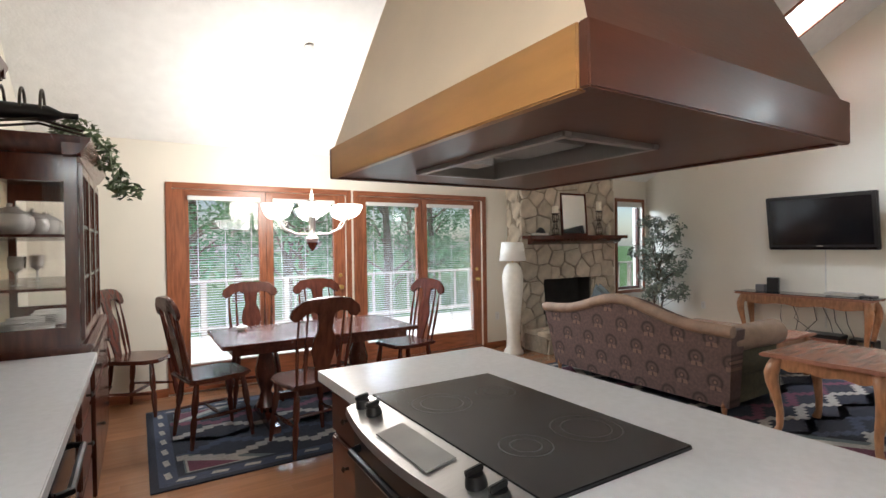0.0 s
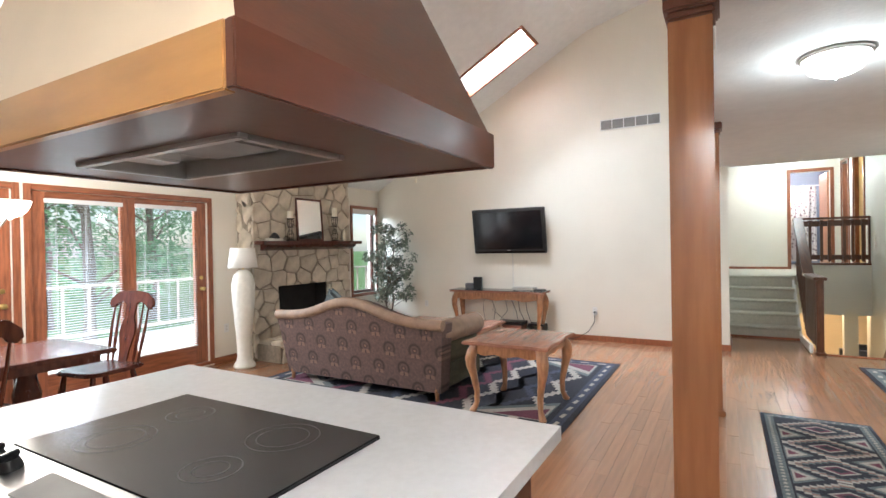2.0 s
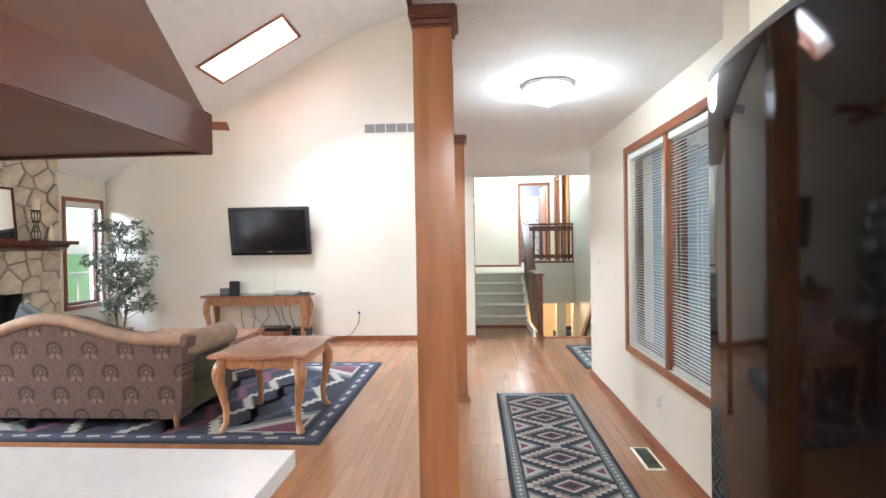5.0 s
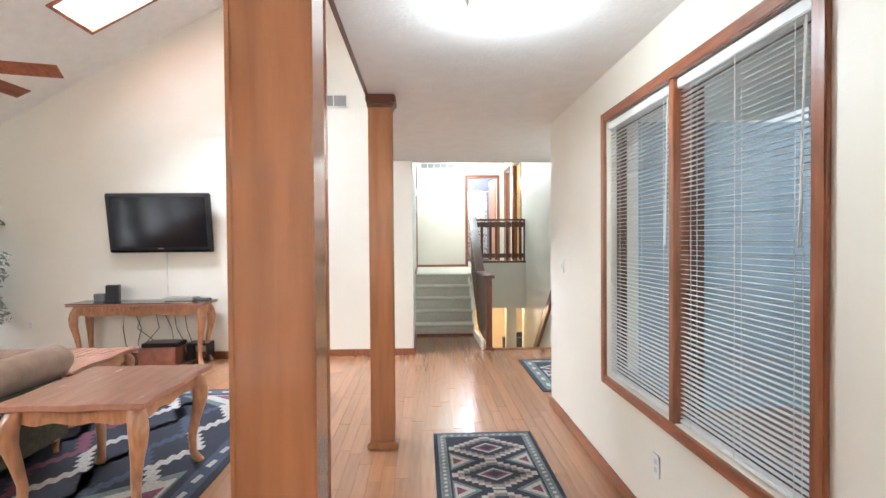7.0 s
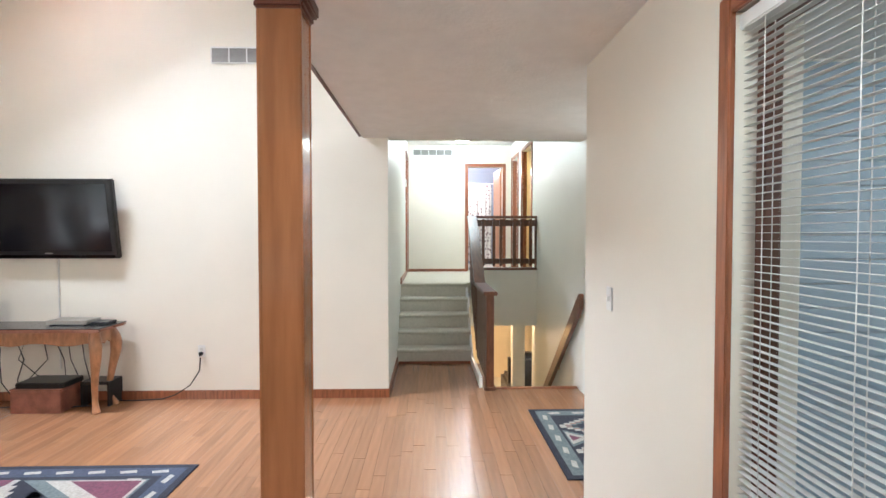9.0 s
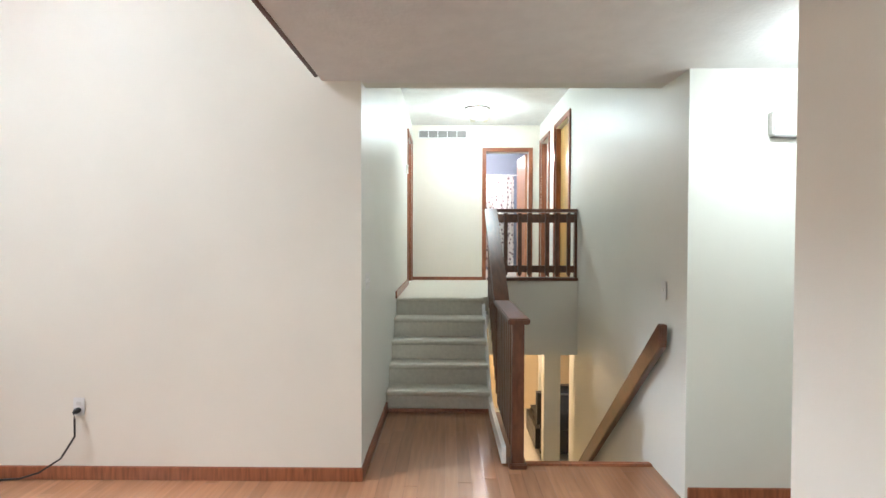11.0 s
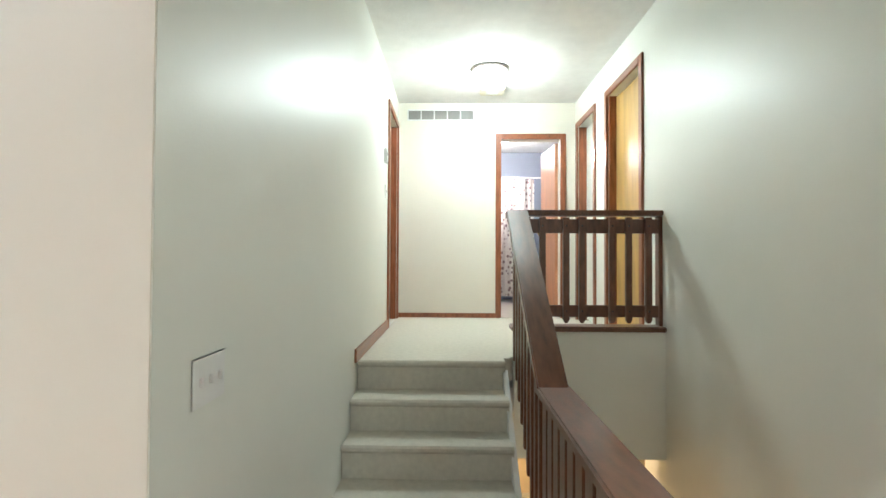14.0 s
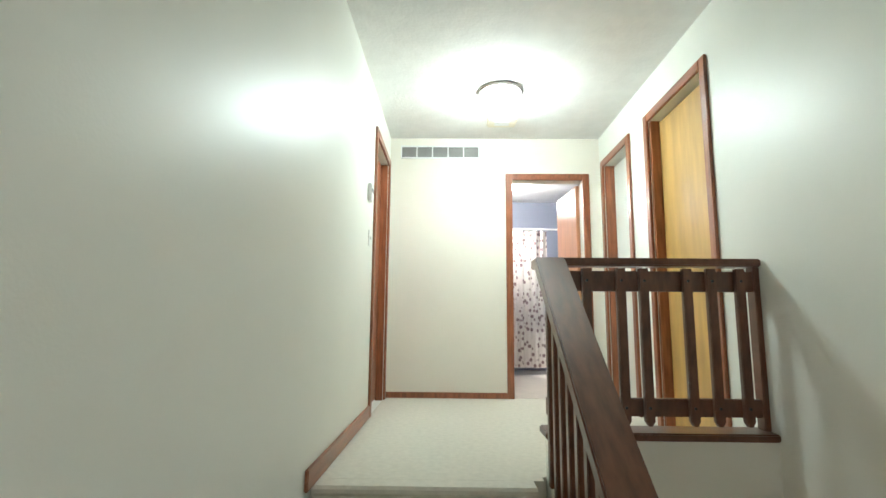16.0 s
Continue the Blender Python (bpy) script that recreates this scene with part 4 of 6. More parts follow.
mir = thing("mirror", (6.05, FY - 0.075, 1.602), "framed mirror leaning on the mantel against the stone", "mirror")
mm = pose(0, 0, 0, -4)
bm = box(-0.25, 0.25, -0.012, 0.0, 0.02, 0.61, 0, mm)
part("glass", bm, "mirror", mir, "silvered mirror glass", smooth=False)
for a in ((-0.27, -0.242, 0, 0.635), (0.242, 0.27, 0, 0.635), (-0.242, 0.242, 0, 0.028), (-0.242, 0.242, 0.607, 0.635)):
    part("frame", box(a[0], a[1], -0.022, 0.01, a[2], a[3], 0.004, mm), "dark", mir)


def candle_holder(x, h, r, ch):
    ob = thing("candle_holder", (x, FY - 0.11, 1.602), "dark iron scrolled candle holder with an ivory candle on the mantel", "candle holder", "mantel candle holders")
    part("base", lathe([(0.06, 0), (0.06, 0.012), (0.045, 0.02), (0.01, 0.022)], 16), "iron", ob)
    for k in range(4):
        a = k * math.pi / 2 + 0.4
        pts = [(0.035 * math.cos(a) * (1 + 0.35 * math.sin(t * 9)), 0.035 * math.sin(a) * (1 + 0.35 * math.sin(t * 9)), 0.02 + t * (h - 0.02)) for t in [i / 10 for i in range(11)]]
        part("scroll", tube(pts, 0.006, 6), "iron", ob)
    for z in (0.33, 0.66):
        part("ring", tube([(0.036 * math.cos(a), 0.036 * math.sin(a), h * z) for a in [i * math.pi / 8 for i in range(17)]], 0.006, 6), "iron", ob)
    part("dish", lathe([(0.03, h), (0.055, h + 0.01), (0.06, h + 0.02), (0.01, h + 0.022)], 16), "iron", ob)
    part("candle", lathe([(r, h + 0.022), (r, h + ch), (r * 0.8, h + ch + 0.005), (0.004, h + ch + 0.004)], 16), "candle", ob, "ivory pillar candle")
    return ob


candle_holder(5.62, 0.30, 0.045, 0.12)
candle_holder(6.55, 0.36, 0.04, 0.16)
b_ = thing("small_bottle", (6.78, FY - 0.1, 1.602), "small pale bottle on the mantel", "bottle")
part("body", lathe([(0.03, 0), (0.035, 0.01), (0.035, 0.12), (0.015, 0.16), (0.015, 0.2), (0.003, 0.205)], 14), "candle", b_)
b_ = thing("mantel_ornament", (5.33, FY - 0.11, 1.602), "low dark ornament on a pale base on the mantel", "ornament")
part("base", box(-0.13, 0.12, -0.05, 0.05, 0, 0.035, 0.008), "lampw", b_)
part("figure", lathe([(0.07, 0.03), (0.07, 0.05), (0.045, 0.09), (0.02, 0.11), (0.004, 0.115)], 14), "black", b_)

# ---- hood and island ----
hd = thing("range_hood", (0, 0, 0), "large cherry-stained wooden pyramid range hood over the island", "range hood")
HX0, HX1, HY0, HY1, HZ = 0.99, 1.92, 1.02, 2.19, 1.725
bm = bmesh.new()
def frustum(bm, lo, hi, z0, z1):
    a = [bm.verts.new((x, y, z0)) for x, y in ((lo[0], lo[2]), (lo[1], lo[2]), (lo[1], lo[3]), (lo[0], lo[3]))]
    b = [bm.verts.new((x, y, z1)) for x, y in ((hi[0], hi[2]), (hi[1], hi[2]), (hi[1], hi[3]), (hi[0], hi[3]))]
    fs = []
    for k in range(4):
        fs.append(bm.faces.new((a[k], a[(k + 1) % 4], b[(k + 1) % 4], b[k])))
    fs.append(bm.faces.new(b))
    return fs
cxh, cyh = (HX0 + HX1) / 2, (HY0 + HY1) / 2
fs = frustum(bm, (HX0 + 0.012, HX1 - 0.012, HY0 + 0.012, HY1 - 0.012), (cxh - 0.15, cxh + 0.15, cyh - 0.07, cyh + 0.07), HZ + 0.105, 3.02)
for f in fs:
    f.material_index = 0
# West face takes the paler colour that has its light painted in.
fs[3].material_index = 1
part("canopy", bm, [M["hood"], M["canopylit"]], hd, "sloping wooden canopy", smooth=False)
t_ = 0.022
part("apron", box(HX0, HX1, HY0, HY0 + t_, HZ, HZ + 0.105, 0.003), "hood", hd)
part("apron", box(HX0, HX1, HY1 - t_, HY1, HZ, HZ + 0.105, 0.003), "hood", hd)
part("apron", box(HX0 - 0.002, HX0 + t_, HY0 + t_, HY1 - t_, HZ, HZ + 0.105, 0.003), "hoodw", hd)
part("apron", box(HX1 - t_, HX1, HY0 + t_, HY1 - t_, HZ, HZ + 0.105, 0.003), "hood", hd)
bm = bmesh.new()
UX0, UX1, UY0, UY1 = 1.19, 1.52, 1.27, 1.93
for a in ((HX0 + t_, UX0, HY0 + t_, HY1 - t_), (UX1, HX1 - t_, HY0 + t_, HY1 - t_), (UX0, UX1, HY0 + t_, UY0), (UX0, UX1, UY1, HY1 - t_)):
    add_box(bm, *a, HZ + 0.006, HZ + 0.02)
part("soffit", bm, "hood", hd, smooth=False)
part("vent_insert", box(UX0, UX1, UY0, UY1, HZ + 0.05, HZ + 0.06), "steel", hd, "grease-dulled metal insert")
for a in ((UX0, UX0 + 0.025, UY0, UY1), (UX1 - 0.025, UX1, UY0, UY1), (UX0 + 0.025, UX1 - 0.025, UY0, UY0 + 0.025), (UX0 + 0.025, UX1 - 0.025, UY1 - 0.025, UY1)):
    part("vent_rim", box(*a, HZ - 0.006, HZ + 0.05, 0.003), "steel", hd)
part("filter", box(UX0 + 0.04, UX1 - 0.04, UY0 + 0.2, UY1 - 0.2, HZ + 0.035, HZ + 0.05, 0.003), "ventd", hd)
part("fan_knob", lathe([(0.02, 0), (0.02, -0.022), (0.012, -0.028), (0.002, -0.028)], 12, Matrix.Translation((UX0 + 0.06, UY0 + 0.1, HZ + 0.05))), "black", hd)
part("vent_lamp", box(UX0 + 0.05, UX1 - 0.12, UY1 - 0.15, UY1 - 0.05, HZ + 0.02, HZ + 0.05, 0.006), "china", hd)
part("flue", box(cxh - 0.15, cxh + 0.15, cyh - 0.07, cyh + 0.07, 3.02, 4.935), "hood", hd, smooth=False)

isl = thing("island_cabinet", (0, 0, 0), "cherry wooden kitchen island cabinet with drawers", "cabinet")
part("body", box(1.14, 1.92, 0.92, 1.27, 0.09, 0.895), "hood", isl)
part("body", box(1.14, 1.92, 2.19, 2.60, 0.09, 0.895), "hood", isl)
part("body", box(1.75, 1.92, 1.27, 2.19, 0.09, 0.895), "hood", isl)
part("toe_kick", box(1.2, 1.88, 0.97, 2.55, 0.0, 0.09), "black", isl)
for ya, yb in ((0.94, 1.255), (2.205, 2.585)):
    for za, zb in ((0.70, 0.87), (0.12, 0.68)):
        d_ = part("drawer_front" if za > 0.5 else "door", box(1.118, 1.14, ya, yb, za, zb, 0.006), "hood", isl)
        part("knob", lathe([(0.006, 0), (0.006, 0.014), (0.014, 0.022), (0.002, 0.03)], 12, Matrix.Translation((1.118, (ya + yb) / 2, zb - 0.08)) @ pose(0, 0, 0, 0, -90)), "iron", d_)
ct = thing("island_countertop", (0, 0, 0), "white laminate island countertop", "countertop")
bm = bmesh.new()
for a in ((1.66, 1.985, 0.845, 2.665), (1.085, 1.66, 0.845, 1.275), (1.085, 1.66, 2.185, 2.665)):
    add_box(bm, *a, 0.897, 0.94)
part("slab", bm, "counter", ct, smooth=False)
rg = thing("range", (0, 0, 0), "slide-in electric range with black glass cooktop", "stove")
part("body", box(1.12, 1.74, 1.285, 2.175, 0.05, 0.895, 0.006), "black", rg)
part("cooktop", box(1.13, 1.66, 1.278, 2.182, 0.9, 0.949, 0.003), "blackglass", rg, "black ceramic glass cooktop")
for x, y, r0 in ((1.29, 1.52, 0.075), (1.29, 1.95, 0.105), (1.52, 1.52, 0.105), (1.52, 1.95, 0.075)):
    bm = bmesh.new()
    for q in (r0, r0 - 0.03):
        n = 40
        a = [bm.verts.new((x + q * math.cos(2 * math.pi * k / n), y + q * math.sin(2 * math.pi * k / n), 0.9494)) for k in range(n)]
        b = [bm.verts.new((x + (q - 0.004) * math.cos(2 * math.pi * k / n), y + (q - 0.004) * math.sin(2 * math.pi * k / n), 0.9494)) for k in range(n)]
        for k in range(n):
            bm.faces.new((a[k], a[(k + 1) % n], b[(k + 1) % n], b[k]))
    part("burner_ring", bm, "ring", rg)
# bowed control panel
n = 14
bm = bmesh.new()
rows_ = []
for k in range(n + 1):
    y = 1.278 + 0.904 * k / n
    bow = 0.055 * (1 - (2 * k / n - 1) ** 2)
    rows_.append([bm.verts.new(v) for v in ((1.13, y, 0.945), (1.035 - bow, y, 0.918), (1.03 - bow, y, 0.895), (1.12, y, 0.87))])
for a, b in zip(rows_, rows_[1:]):
    for k in range(4):
        bm.faces.new((a[k], b[k], b[(k + 1) % 4], a[(k + 1) % 4]))
bm.faces.new(rows_[0]), bm.faces.new(rows_[-1])
pan = part("control_panel", bm, "steel", rg, "bowed metal control panel")
part("display", box(-0.045, 0.045, -0.15, 0.15, 0, 0.004, 0, pose(1.055, 1.72, 0.9335, 0, -10)), "ventd", pan)
for y in (1.35, 1.44, 2.02, 2.11):
    kb = part("knob", lathe([(0.027, 0), (0.026, 0.012), (0.021, 0.028), (0.002, 0.03)], 16, pose(1.07, y, 0.934, 0, -10)), "black", pan)
    part("grip", box(-0.025, 0.025, -0.006, 0.006, 0.028, 0.045, 0.003, pose(1.07, y, 0.934, 0, -10)), "black", kb)
part("oven_door", box(1.05, 1.12, 1.30, 2.16, 0.2, 0.86, 0.01), "black", rg)
part("oven_handle", tube([(1.05, 1.36, 0.80), (1.01, 1.38, 0.80), (1.0, 1.73, 0.80), (1.01, 2.08, 0.80), (1.05, 2.10, 0.80)], 0.013, 8), "black", rg)

# ---- west counter, upper cabinet and hutch ----
wc = thing("kitchen_cabinet", (0, 0, 0), "cherry wooden base cabinet run with drawers", "cabinet")
part("body", box(WEST + 0.02, 0.17, 2.85, 3.74, 0.09, 0.895), "hood", wc)
part("toe_kick", box(WEST + 0.02, 0.11, 2.85, 3.74, 0.0, 0.09), "black", wc)
for za, zb in ((0.70, 0.87), (0.42, 0.68), (0.12, 0.40)):
    d_ = part("drawer_front", box(0.17, 0.192, 3.2, 3.71, za, zb, 0.006), "hood", wc)
    part("knob", lathe([(0.006, 0), (0.006, 0.014), (0.014, 0.022), (0.002, 0.03)], 12, Matrix.Translation((0.192, 3.45, (za + zb) / 2)) @ pose(0, 0, 0, 0, 90)), "iron", d_)
dw = thing("dishwasher", (0, 0, 0), "black dishwasher under the white counter", "dishwasher")
part("body", box(WEST + 0.02, 0.17, 2.2, 2.845, 0.02, 0.895, 0.004), "black", dw)
part("door", box(0.172, 0.20, 2.21, 2.84, 0.1, 0.88, 0.008), "fridge", dw)
part("handle", tube([(0.2, 2.3, 0.78), (0.235, 2.32, 0.78), (0.235, 2.73, 0.78), (0.2, 2.75, 0.78)], 0.012, 8), "black", dw)
wt = thing("west_countertop", (0, 0, 0), "white laminate countertop along the kitchen wall", "countertop")
part("slab", box(WEST + 0.003, 0.22, 1.2, 3.76, 0.897, 0.94, 0.004), "counter", wt)
b2 = thing("kitchen_cabinet", (0, 0, 0), "cherry wooden base cabinet beside the dishwasher", "cabinet")
part("body", box(WEST + 0.02, 0.17, 1.22, 2.195, 0.0, 0.895), "hood", b2)
part("door", box(0.17, 0.192, 1.25, 2.17, 0.12, 0.87, 0.006), "hood", b2)
uc = thing("upper_cabinet", (0, 0, 0), "cherry wooden wall cabinet with crown moulding", "cabinet")
part("body", box(WEST + 0.003, -0.10, 2.3, 3.2, 1.42, 2.18, 0.004), "hood", uc)
part("crown", prism([(0, 0), (0.03, 0.02), (0.06, 0.075), (0.06, 0.09), (-0.02, 0.09), (-0.02, 0)], 0.98, Matrix.Translation((-0.10, 3.26, 2.18)) @ XZ), "hood", uc)
part("crown_return", box(WEST + 0.003, -0.045, 3.2, 3.25, 2.2, 2.27, 0.01), "hood", uc)

hu = thing("china_hutch", (0, 0, 0), "dark cherry china hutch with glass doors, holding dishes", "china cabinet")
X0, X1, Y0, Y1 = WEST + 0.01, 0.16, 3.86, 5.33
part("base", box(X0, X1 + 0.02, Y0, Y1, 0.06, 0.93, 0.006), "dark", hu)
for k in range(4):
    part("foot", lathe([(0.03, 0), (0.04, 0.02), (0.03, 0.06)], 12, Matrix.Translation((X0 + 0.06 + (k % 2) * (X1 - X0 - 0.1), Y0 + 0.06 + (k // 2) * (Y1 - Y0 - 0.12), 0))), "dark", hu)
for k in range(3):
    d_ = part("door", box(X1 + 0.02, X1 + 0.04, Y0 + 0.03 + 0.475 * k, Y0 + 0.49 + 0.475 * k, 0.1, 0.68, 0.006), "dark", hu)
    part("knob", lathe([(0.006, 0), (0.013, 0.02), (0.002, 0.028)], 10, Matrix.Translation((X1 + 0.04, Y0 + 0.42 + 0.475 * k, 0.4)) @ pose(0, 0, 0, 0, 90)), "iron", d_)
    d_ = part("drawer", box(X1 + 0.02, X1 + 0.04, Y0 + 0.03 + 0.475 * k, Y0 + 0.49 + 0.475 * k, 0.7, 0.89, 0.006), "dark", hu)
    part("knob", lathe([(0.006, 0), (0.013, 0.02), (0.002, 0.028)], 10, Matrix.Translation((X1 + 0.04, Y0 + 0.26 + 0.475 * k, 0.8)) @ pose(0, 0, 0, 0, 90)), "iron", d_)
part("waist", box(X0, X1 + 0.04, Y0 - 0.015, Y1 + 0.015, 0.93, 0.97, 0.01), "dark", hu)
part("back_panel", box(X0, X0 + 0.015, Y0 + 0.01, Y1 - 0.01, 0.97, 2.0), "lowwall", hu, "pale back panel")
part("top", box(X0, X1 - 0.02, Y0, Y1, 1.98, 2.03, 0.004), "dark", hu)
part("crown", prism([(0, 0), (0.03, 0.015), (0.075, 0.08), (0.08, 0.1), (-0.05, 0.1), (-0.05, 0)], Y1 - Y0 + 0.12, Matrix.Translation((X1 - 0.03, Y1 + 0.06, 2.0)) @ XZ), "dark", hu)
part("side_crown", prism([(0, 0), (-0.03, 0.015), (-0.07, 0.08), (-0.075, 0.1), (0.03, 0.1), (0.03, 0)], X1 - X0, Matrix.Translation((X0, Y0, 2.0)) @ YZ), "dark", hu)
for y in (Y0 + 0.02, Y1 - 0.02):
    part("corner_post", box(X1 - 0.08, X1 - 0.02, y - 0.02, y + 0.02, 0.97, 1.98, 0.004), "dark", hu)
    part("corner_post", box(X0 + 0.016, X0 + 0.06, y - 0.02, y + 0.02, 0.97, 1.98, 0.004), "dark", hu)
    part("side_rail", box(X0 + 0.06, X1 - 0.08, y - 0.018, y + 0.018, 0.97, 1.07, 0.003), "dark", hu)
    part("side_rail", box(X0 + 0.06, X1 - 0.08, y - 0.018, y + 0.018, 1.86, 1.98, 0.003), "dark", hu)
    part("side_pane", box(X0 + 0.06, X1 - 0.08, y - 0.003, y + 0.003, 1.07, 1.86), "glass", hu)
for k in range(3):
    ya, yb = Y0 + 0.045 + 0.46 * k, Y0 + 0.495 + 0.46 * k
    gd = part("glass_door", box(X1 - 0.02, X1, ya, ya + 0.045, 0.985, 1.97, 0.003), "dark", hu)
    part("stile", box(X1 - 0.02, X1, yb - 0.045, yb, 0.985, 1.97, 0.003), "dark", gd)
    for za in (0.985, 1.91):
        part("rail", box(X1 - 0.02, X1, ya + 0.045, yb - 0.045, za, za + 0.06, 0.003), "dark", gd)
    for q in (1, 2):
        z = 1.045 + q * 0.288
        part("muntin", box(X1 - 0.016, X1 - 0.004, ya + 0.045, yb - 0.045, z - 0.009, z + 0.009), "dark", gd)
    part("muntin", box(X1 - 0.016, X1 - 0.004, (ya + yb) / 2 - 0.009, (ya + yb) / 2 + 0.009, 1.045, 1.91), "dark", gd)
    part("pane", box(X1 - 0.012, X1 - 0.009, ya + 0.045, yb - 0.045, 1.045, 1.91), "glass", gd)
for z in (1.27, 1.56):
    part("shelf", box(X0 + 0.016, X1 - 0.03, Y0 + 0.02, Y1 - 0.02, z, z + 0.016), "dark", hu)
rr = random.Random(2)
for z in (0.971, 1.287, 1.577):
    for k in range(6):
        x, y = X0 + 0.19 + rr.uniform(0, 0.12), Y0 + 0.14 + k * 0.22
        if z < 1.0:
            ob = thing("plate_stack", (x, y, z), "stack of white china plates in the hutch", "plates", "dishes in the hutch")
            for q in range(7):
                part("plate", lathe([(0.05, 0), (0.10, 0.008), (0.098, 0.011), (0.045, 0.004), (0.002, 0.004)], 18, Matrix.Translation((0, 0, 0.012 * q))), "china", ob)
        elif z < 1.4:
            ob = thing("drinking_glass", (x, y, z), "clear stemmed drinking glass in the hutch", "glass", "dishes in the hutch")
            part("bowl", lathe([(0.03, 0), (0.004, 0.01), (0.004, 0.07), (0.035, 0.10), (0.038, 0.17), (0.036, 0.17), (0.032, 0.10), (0.002, 0.08)], 14), "china" if k % 2 else "glass", ob)
        else:
            ob = thing("tureen", (x, y, z), "white lidded china pot in the hutch", "pot", "dishes in the hutch")
            part("bowl", lathe([(0.04, 0), (0.075, 0.03), (0.085, 0.07), (0.075, 0.11), (0.002, 0.112)], 18), "china", ob)
            part("lid", lathe([(0.078, 0.112), (0.05, 0.135), (0.012, 0.15), (0.014, 0.165), (0.002, 0.17)], 18), "china", ob)

wr = thing("wine_rack", (-0.05, 4.05, 2.10), "black iron wine rack holding a dark bottle on the hutch", "wine rack")
wr.scale = (1.25, 1.25, 1.25)
for s in (-0.05, 0.05):
    part("runner", tube([(-0.16, s, 0.006), (0.16, s, 0.006), (0.17, s, 0.05), (0.0, s, 0.09), (-0.16, s, 0.06), (-0.17, s, 0.02)], 0.006, 6), "iron", wr)
for k in range(3):
    part("hoop", tube([(-0.12 + 0.07 * k, 0.07 * math.cos(a), 0.13 + 0.10 * math.sin(a)) for a in [i * math.pi / 10 for i in range(11)]], 0.006, 6), "iron", wr)
wb = thing("wine_bottle", (-0.05, 4.05, 2.10), "dark wine bottle lying in the rack", "bottle")
wb.scale = (1.25, 1.25, 1.25)
part("body", lathe([(0.03, 0), (0.038, 0.01), (0.038, 0.2), (0.014, 0.25), (0.014, 0.31), (0.002, 0.312)], 16, pose(-0.16, 0, 0.125, 0, 90)), "black", wb)


def leafy(bm, centre, spread, count, size, rr_, droop=0.3):
    for _ in range(count):
        while True:
            d_ = Vector((rr_.uniform(-1, 1), rr_.uniform(-1, 1), rr_.uniform(-1, 1)))
            if d_.length <= 1:
                break
        p = Vector(centre) + Vector((d_.x * spread[0], d_.y * spread[1], d_.z * spread[2]))
        s = size * rr_.uniform(0.6, 1.3)
        q = Euler((rr_.uniform(-0.9, 0.9) - droop, rr_.uniform(-0.9, 0.9), rr_.uniform(0, 6.28))).to_matrix()
        vs = [bm.verts.new(p + q @ Vector(v) * s) for v in ((0, -0.5, 0), (0.22, -0.1, 0.05), (0.16, 0.25, 0.03), (0, 0.55, -0.06), (-0.16, 0.25, 0.03), (-0.22, -0.1, 0.05))]
        mid = bm.verts.new(p + q @ Vector((0, 0.05, -0.03)) * s)
        for k in range(6):
            bm.faces.new((vs[k], vs[(k + 1) % 6], mid))


iv = thing("ivy_plant", (0.07, 4.45, 2.10), "trailing green ivy on top of the hutch", "plant")
part("pot", lathe([(0.06, 0), (0.08, 0.09), (0.07, 0.09), (0.05, 0.06), (0.002, 0.06)], 16), "black", iv)
bm = bmesh.new()
rr = random.Random(4)
leafy(bm, (0.02, 0.0, 0.13), (0.14, 0.24, 0.10), 220, 0.055, rr)
leafy(bm, (0.17, 0.12, 0.03), (0.07, 0.22, 0.12), 130, 0.055, rr)
leafy(bm, (0.24, 0.20, -0.14), (0.07, 0.11, 0.14), 90, 0.06, rr)
leafy(bm, (0.30, 0.28, -0.2), (0.09, 0.10, 0.06), 50, 0.06, rr)
part("foliage", bm, "leaf", iv)
for k in range(5):
    part("stem", tube([(0, 0, 0.08), (0.1, 0.05 * k - 0.1, 0.13), (0.2, 0.07 * k - 0.1, 0.02), (0.22, 0.08 * k - 0.1, -0.15)], 0.004, 5), "leaf", iv)

